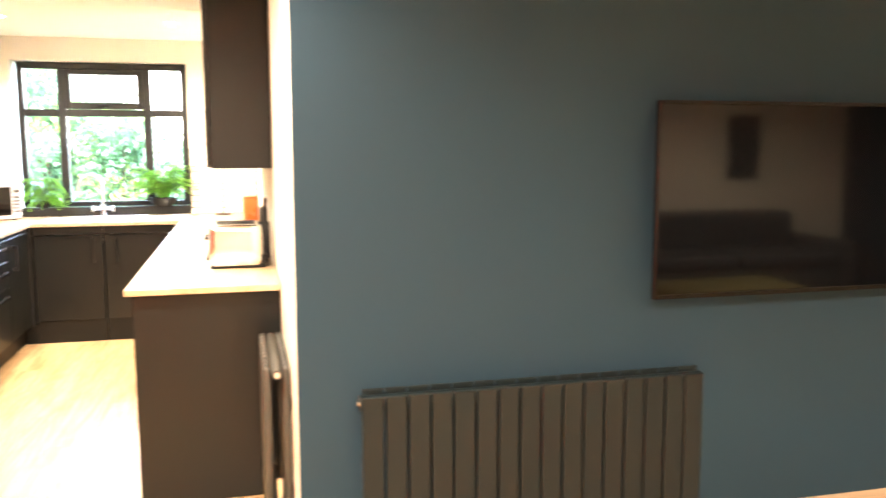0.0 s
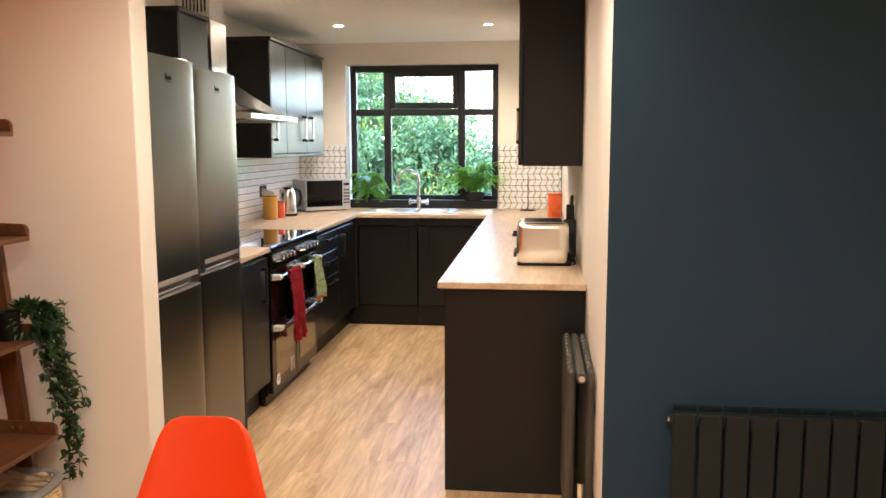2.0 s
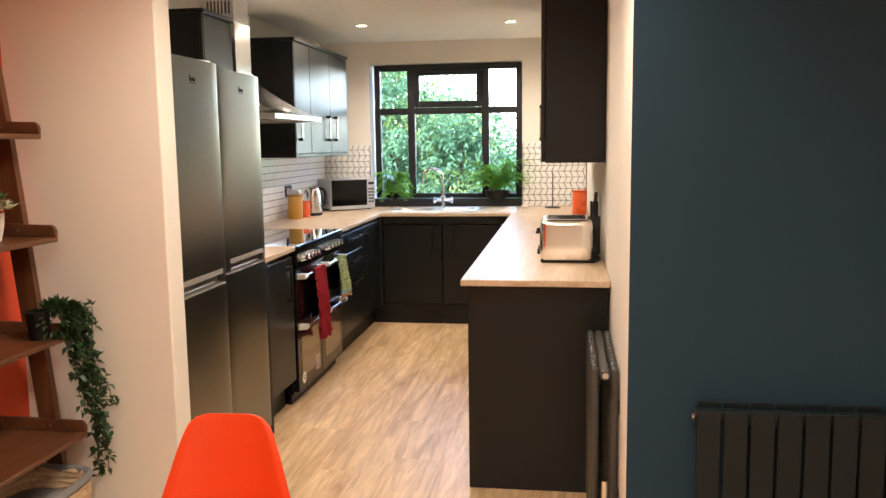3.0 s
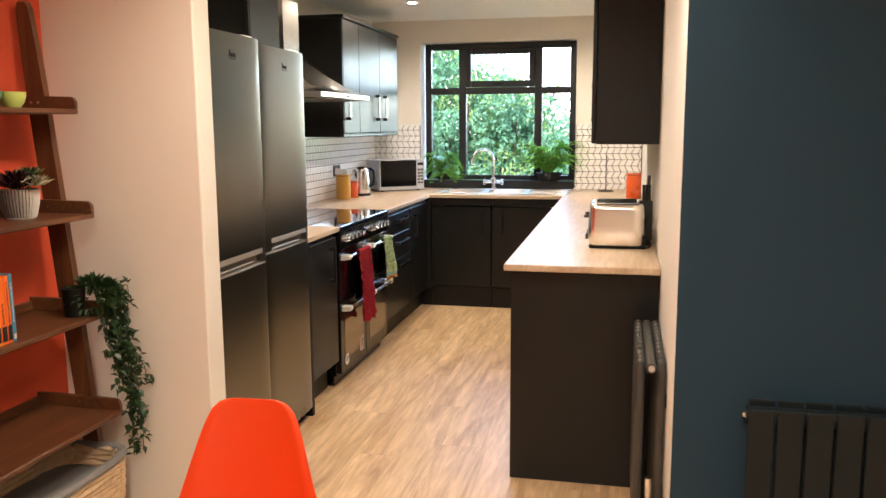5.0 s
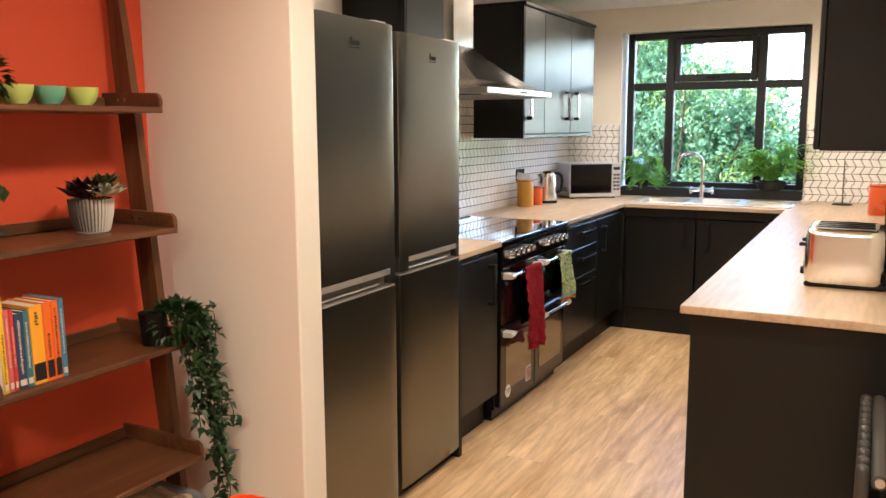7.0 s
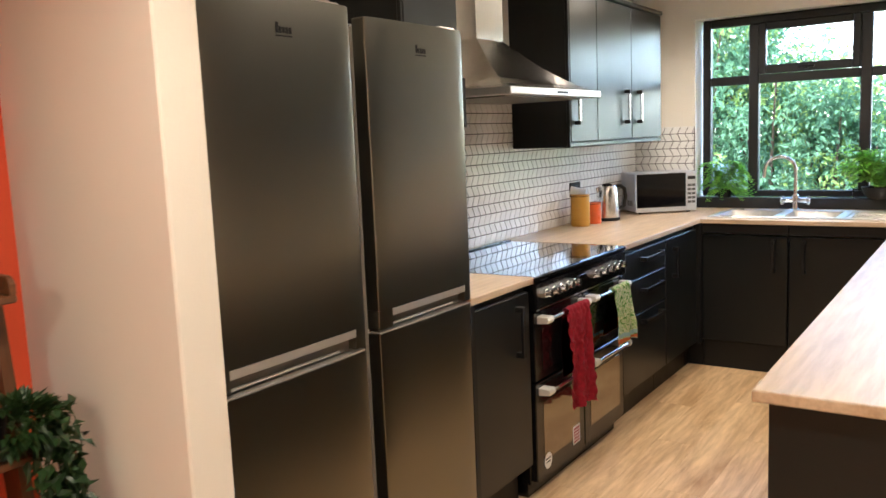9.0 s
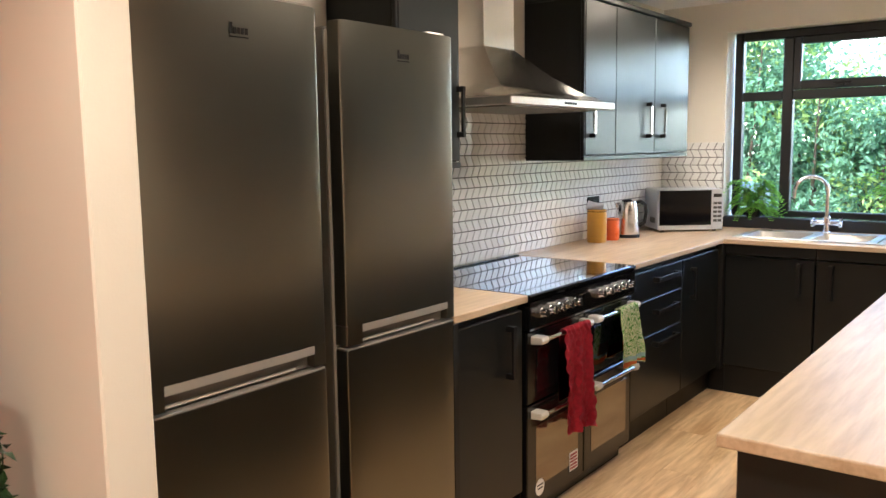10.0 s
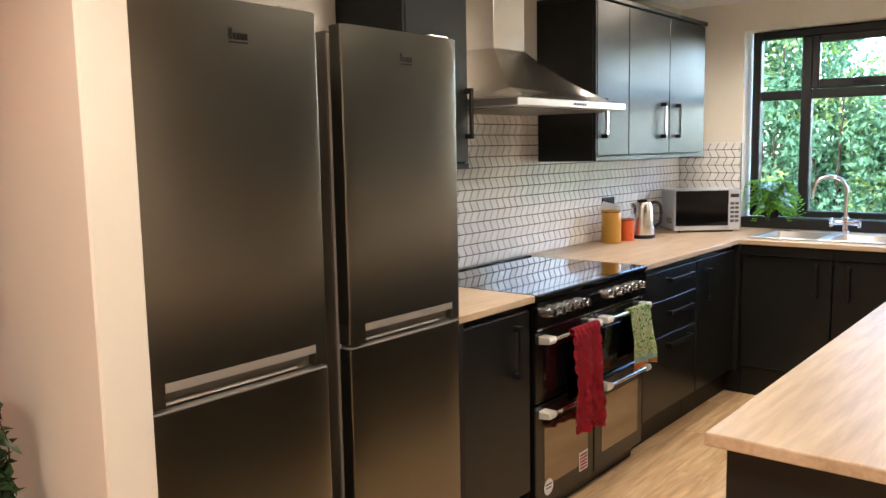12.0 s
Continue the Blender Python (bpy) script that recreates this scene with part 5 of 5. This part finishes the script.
def trailing_plant(x, y, z, strands, label, pot_r, bush):
    p = thing("trailing_plant", (x, y, z), label, "plant", "trailing plants on the shelf")
    part("pot", turned([(0, 0), (pot_r * 0.8, 0), (pot_r, 0.085), (pot_r * 1.04, 0.09), (pot_r * 0.93, 0.09), (0, 0.075)], (x, y, z), sides=24), M_MATTE, p, smooth=True)
    leaves = bmesh.new()
    top = Vector((x, y, z + 0.085))
    for k in range(bush):
        d = (rvec() + Vector((0.35, 0.3, 0.35))).normalized()
        at = top + Vector((0.04 + d.x * 0.062, 0.045 + d.y * 0.07, max(-0.08, d.z * 0.05) - 0.03))
        leaf(leaves, at, d + Vector((0, 0, -0.2)), Vector((0, 0, 1)), rnd(0.022, 0.036), rnd(0.012, 0.018))
    for dx, dy, ln, sway in strands:
        pts = [top]
        edge = top + Vector((dx * 0.92, dy, -0.004))
        n = max(6, int(ln / 0.02))
        pts.append((top + edge) / 2 + Vector((0, 0, 0.014)))
        for k in range(n + 1):
            t = k / n
            pts.append(edge + Vector((0.02 * math.sin(t * 7 + sway * 5) + dx * 0.25 * t, sway * 0.05 * t + 0.012 * math.sin(t * 9 + dx * 50), -ln * t)))
        part("stem", tube(pts, 0.0016, sides=5), M_LEAF, p)
        for q in pts[1:]:
            for _ in range(2):
                d = (rvec() + Vector((0.2, 0, -0.35))).normalized()
                leaf(leaves, q + rvec() * 0.012, d, Vector((0.3, 0, 1)), rnd(0.026, 0.04), rnd(0.016, 0.024))
    for v in leaves.verts:
        v.co.y = min(v.co.y, Y_STUB - 0.006)
        v.co.x = max(v.co.x, X_ORANGE + 0.006)
    part("leaves", leaves, M_LEAF, p, "small dark green pointed leaves")


trailing_plant(-1.575, 2.58, 0.865, [(0.085, 0.03, 0.34, 0.5), (0.10, 0.075, 0.50, 0.8), (0.09, 0.10, 0.40, 0.6), (0.075, 0.11, 0.60, 0.5), (0.10, 0.05, 0.24, 0.4),
                                     (0.06, 0.11, 0.30, 0.4), (0.11, 0.09, 0.46, 0.7), (0.09, 0.07, 0.20, 0.2), (0.10, 0.11, 0.58, 0.5), (0.07, 0.09, 0.25, 0.3), (0.08, 0.05, 0.30, 0.3), (0.11, 0.12, 0.34, 0.4), (0.09, 0.09, 0.42, 0.2)],
               "dark green trailing plant in a black pot on the shelf's end", 0.037, 300)
trailing_plant(-1.64, 2.085, 1.516, [(0.08, 0.0, 0.36, 0.4), (0.08, 0.03, 0.27, 0.3), (0.075, -0.02, 0.44, 0.2), (0.085, -0.05, 0.40, 0.1)],
               "dark green trailing plant on the top shelf", 0.045, 90)


def basket():
    x0, x1, y0, y1, h = -1.72, -1.44, 2.18, 2.64, 0.40
    b = thing("wicker_basket", (-1.58, 2.41, 0), "pale wicker basket with grey lining on the floor", "basket")
    bm = bmesh.new()
    n = 22
    def ring(z, s):
        pts = []
        for k in range(40):
            a = 2 * math.pi * k / 40
            c, d = math.cos(a), math.sin(a)
            e = 0.45
            pts.append(((x0 + x1) / 2 + (x1 - x0) / 2 * s * math.copysign(abs(c) ** e, c), (y0 + y1) / 2 + (y1 - y0) / 2 * s * math.copysign(abs(d) ** e, d), z))
        return pts
    for k in range(n):
        z = 0.01 + h * k / n
        pts = ring(z + 0.009, 0.9 + 0.1 * k / n)
        pts = [(px + 0.004 * (1 if (i + k) % 2 else -1), py + 0.004 * (1 if (i + k) % 2 else -1), pz) for i, (px, py, pz) in enumerate(pts)]
        tube(pts + pts[:1], 0.0105, bm, 6, cap=False)
    part("weave", bm, M_WICKER, b)
    pts = ring(h + 0.005, 1.02)
    part("rim", tube(pts + pts[:1], 0.014, sides=8, cap=False), M_GREYCLOTH, b, "dark grey bound rim")
    bm = bmesh.new()
    bm.faces.new([bm.verts.new(p) for p in ring(h - 0.06, 0.97)])
    part("lining", bm, M_GREYCLOTH, b, "grey cloth lining")


basket()


def shell_chair():
    """A moulded plastic chair on splayed wooden legs, its back to the kitchen."""
    c = thing("shell_chair", (-0.70, 1.75, 0), "bright orange moulded plastic chair with wooden legs", "chair")
    turn = Matrix.Translation((-0.678, 1.745, 0)) @ Matrix.Rotation(radians(3), 4, "Z") @ Matrix.Diagonal((0.93, 1, 1, 1))
    bm = bmesh.new()
    # The shell's centre line runs from the seat's front edge up to the top of the back: distance ahead, height, half width.
    line = [(-0.23, 0.425, 0.18), (-0.20, 0.445, 0.205), (-0.10, 0.452, 0.225), (0.0, 0.445, 0.235), (0.09, 0.44, 0.238), (0.15, 0.452, 0.235), (0.19, 0.49, 0.228),
            (0.212, 0.55, 0.196), (0.228, 0.62, 0.176),
            (0.240, 0.69, 0.153), (0.250, 0.75, 0.134), (0.257, 0.79, 0.119), (0.262, 0.815, 0.106), (0.265, 0.832, 0.088), (0.267, 0.840, 0.06)]
    rows = []
    for i, (y, z, w) in enumerate(line):
        a = line[max(0, i - 1)]
        b = line[min(len(line) - 1, i + 1)]
        t = Vector((0, b[0] - a[0], b[1] - a[1])).normalized()
        nrm = Vector((0, -t.z, t.y))
        row = []
        for k in range(17):
            u = -1 + 2 * k / 16
            dish = (0.035 if i < 6 else 0.03) * abs(u) ** 2.4
            dish *= min(1.0, w / 0.16) ** 2
            edge = -0.008 * min(1.0, w / 0.16) * max(0, abs(u) - 0.88) / 0.12
            row.append(bm.verts.new(Vector((u * w, y, z)) + nrm * (dish + edge)))
        rows.append(row)
    for a, b in zip(rows, rows[1:]):
        for k in range(16):
            bm.faces.new((a[k], a[k + 1], b[k + 1], b[k]))
    bmesh.ops.subdivide_edges(bm, edges=bm.edges[:], cuts=1, use_grid_fill=True)
    bmesh.ops.solidify(bm, geom=bm.faces[:], thickness=0.006)
    bmesh.ops.transform(bm, matrix=turn, verts=bm.verts)
    part("shell", bm, M_CHAIR, c, "smooth orange seat shell", smooth=True)
    for sx in (-1, 1):
        for sy in (-1, 1):
            p0 = turn @ Vector((sx * 0.12, sy * 0.11, 0.42))
            p1 = turn @ Vector((sx * 0.23, sy * 0.22, 0.0))
            part("leg", tube([p0, p0.lerp(p1, 0.5), p1], [0.014, 0.017, 0.011], sides=12), M_BEECH, c, "tapered beech leg", smooth=True)
    for sx in (-1, 1):
        bm = tube([turn @ Vector((sx * 0.13, -0.12, 0.40)), turn @ Vector((-sx * 0.19, 0.0, 0.19)), turn @ Vector((sx * 0.14, 0.12, 0.40))], 0.004, sides=8)
        part("brace", bm, M_MATTE, c, "black wire brace")


shell_chair()


# ---- sitting area, seen in the television's reflection ----
def sofa():
    s = thing("sofa", (4.4, -1.9, 0), "slate grey cloth sofa against the white wall", "sofa")
    part("base", box((3.3, -2.3, 0.10), (5.4, -1.4, 0.40), 0.05, seg=3), M_SOFA, s, smooth=True)
    part("backrest", box((3.3, -2.36, 0.40), (5.4, -2.08, 0.85), 0.07, seg=3), M_SOFA, s, smooth=True)
    for x in (3.12, 5.4):
        part("armrest", box((x, -2.34, 0.10), (x + 0.18, -1.4, 0.62), 0.05, seg=3), M_SOFA, s, smooth=True)
    for x in (3.33, 4.37):
        part("seat_cushion", box((x, -2.08, 0.40), (x + 1.0, -1.38, 0.52), 0.04, seg=3), M_SOFA, s, smooth=True)
    for x in (3.2, 5.4):
        for y in (-2.2, -1.5):
            part("foot", tube([(x, y, 0), (x, y, 0.11)], [0.018, 0.025], sides=10), M_BEECH, s)
    c = thing("cushion", (3.6, -1.9, 0.52), "plump white cushion on the sofa", "cushion")
    part("cover", box((3.35, -2.06, 0.522), (3.78, -1.9, 0.90), 0.07, seg=3), M_CUSH, c, smooth=True)
    f = thing("footstool", (3.7, -0.7, 0), "low olive green cloth footstool", "footstool")
    part("pad", box((3.2, -1.0, 0.12), (4.3, -0.35, 0.42), 0.06, seg=3), M_OLIVE, f, smooth=True)
    for x in (3.28, 4.22):
        for y in (-0.92, -0.43):
            part("foot", tube([(x, y, 0), (x, y, 0.13)], 0.02, sides=10), M_BEECH, f)
    p = thing("framed_picture", (5.0, Y_BACK, 1.15), "dark framed picture on the white wall", "picture")
    part("frame", box((4.83, Y_BACK, 1.15), (5.18, Y_BACK + 0.02, 1.78), 0.004), M_MATTE, p)
    part("print", box((4.86, Y_BACK + 0.02, 1.18), (5.15, Y_BACK + 0.023, 1.75)), M_SOFA, p)


sofa()

# ---- tiles ----
ROW, TW, SLANT, GAP = 0.0505, 0.0525, 0.025, 0.0042


def tile_mesh(flip, name):
    """One leaning glazed tile in its own plane: x along the wall, z up, y towards the room."""
    bm = bmesh.new()
    s = SLANT / 2 * (1 if flip else -1)
    w, h = TW - GAP * 1.35, ROW - GAP
    base = [(-s, 0), (w - s, 0), (w + s, h), (s, h)]
    lo = [bm.verts.new((x, 0, z)) for x, z in base]
    cx, cz = w / 2, h / 2
    hi = [bm.verts.new((cx + (x - cx) * 0.95, -0.005, cz + (z - cz) * 0.95)) for x, z in base]
    mid = [bm.verts.new((x, -0.0038, z)) for x, z in base]
    for a, b in ((lo, mid), (mid, hi)):
        for k in range(4):
            bm.faces.new((a[k], a[(k + 1) % 4], b[(k + 1) % 4], b[k]))
    bm.faces.new(hi)
    bmesh.ops.recalc_face_normals(bm, faces=bm.faces)
    me = bpy.data.meshes.new(name)
    bm.to_mesh(me)
    bm.free()
    me.materials.append(M_TILE)
    return me


TILE_A, TILE_B = tile_mesh(False, "tile_lean_left"), tile_mesh(True, "tile_lean_right")


def tiled(parent, origin, along, inward, length, z0, z1, keep, name):
    """Leaning tiles in rows on dark grout. keep(u, z): True where the tile is an object of its own."""
    origin, along, inward = Vector(origin), Vector(along), Vector(inward)
    rot = Matrix((( along.x, -inward.x, 0, 0), (along.y, -inward.y, 0, 0), (0, 0, 1, 0), (0, 0, 0, 1)))
    rest = bmesh.new()
    rows = int(round((z1 - z0) / ROW))
    cols = int(length / TW)
    made = 0
    for r in range(rows):
        me = TILE_A if r % 2 else TILE_B
        for c in range(-1, cols + 2):
            u, z = 0.004 + c * TW, z0 + 0.002 + r * ROW
            m = Matrix.Translation(origin + along * u + Vector((0, 0, z)) + inward * 0.0055) @ rot
            k = keep(u, z)
            if k is None:
                continue
            cut = u < SLANT or u + TW + SLANT > length
            if k and not cut and made < 300:
                o = new("tile", me)
                o.matrix_basis = m
                o.parent = parent
                made += 1
            else:
                near = [min(max(v.co.x + u, 0.002), length - 0.002) - u for v in me.vertices]
                if max(near) - min(near) < 0.006:
                    continue
                tmp = [rest.verts.new(m @ Vector((x, v.co.y, v.co.z))) for x, v in zip(near, me.vertices)]
                for p in me.polygons:
                    rest.faces.new([tmp[i] for i in p.vertices])
    if len(rest.verts):
        ob = link(name, rest, M_TILES, parent, "white leaning glazed tiles")
        ob["kind"] = "stuff"
    else:
        rest.free()


structure("grout_left", box((X_LEFT, 4.10, WT), (X_LEFT + 0.005, Y_WIN, 1.618)), M_GROUT, "dark grout bed behind the tiles", "tiling")
grout_l = bpy.data.objects["grout_left"]
bm_g = box((X_LEFT + 0.006, Y_WIN - 0.005, WT), (OX0 - 0.002, Y_WIN, 1.462))
structure("grout_window_left", bm_g, M_GROUT, "dark grout bed behind the tiles", "tiling")
structure("grout_window_right", box((OX1 + 0.002, Y_WIN - 0.005, WT), (X_RIGHT, Y_WIN, 1.462)), M_GROUT, "dark grout bed behind the tiles", "tiling")
tiled(grout_l, (X_LEFT, 4.10, WT), (0, 1, 0), (1, 0, 0), Y_WIN - 4.10 - 0.012, 0, 0.705,
      lambda u, z: (None if z > 0.54 and not 0.50 < u < 1.53 else (0.55 < u < 2.0 and z < 0.72)), "tiling")
tiled(bpy.data.objects["grout_window_left"], (X_LEFT + 0.008, Y_WIN, WT), (1, 0, 0), (0, -1, 0), OX0 - X_LEFT - 0.012, 0, 0.55, lambda u, z: True, "tiling")
tiled(bpy.data.objects["grout_window_right"], (OX1 + 0.004, Y_WIN, WT), (1, 0, 0), (0, -1, 0), X_RIGHT - OX1 - 0.01, 0, 0.55, lambda u, z: True, "tiling")

# ---- floor planks ----
PW, PL = 0.182, 1.22


def plank_mesh(length):
    bm = box((0, 0, -0.004), (PW - 0.0005, length - 0.0005, 0.0), 0.0003)
    me = bpy.data.meshes.new("plank")
    bm.to_mesh(me)
    bm.free()
    me.materials.append(M_PLANK)
    return me


PLANKS = {}
for i in range(int((X_FAR + 2.3) / PW) + 1):
    xa = -2.3 + i * PW
    y = Y_BACK - ((i * 0.43) % 1.0) * PL
    while y < Y_WIN:
        ya, yb = max(y, Y_BACK), min(y + PL, Y_WIN)
        if yb - ya > 0.05 and not (xa > 0.4 and ya > 2.7):
            key = round(yb - ya, 3)
            if key not in PLANKS:
                PLANKS[key] = plank_mesh(key)
            o = new("plank", PLANKS[key])
            o.matrix_basis = Matrix.Translation((xa, ya, 0))
            o.parent = floor
        y += PL
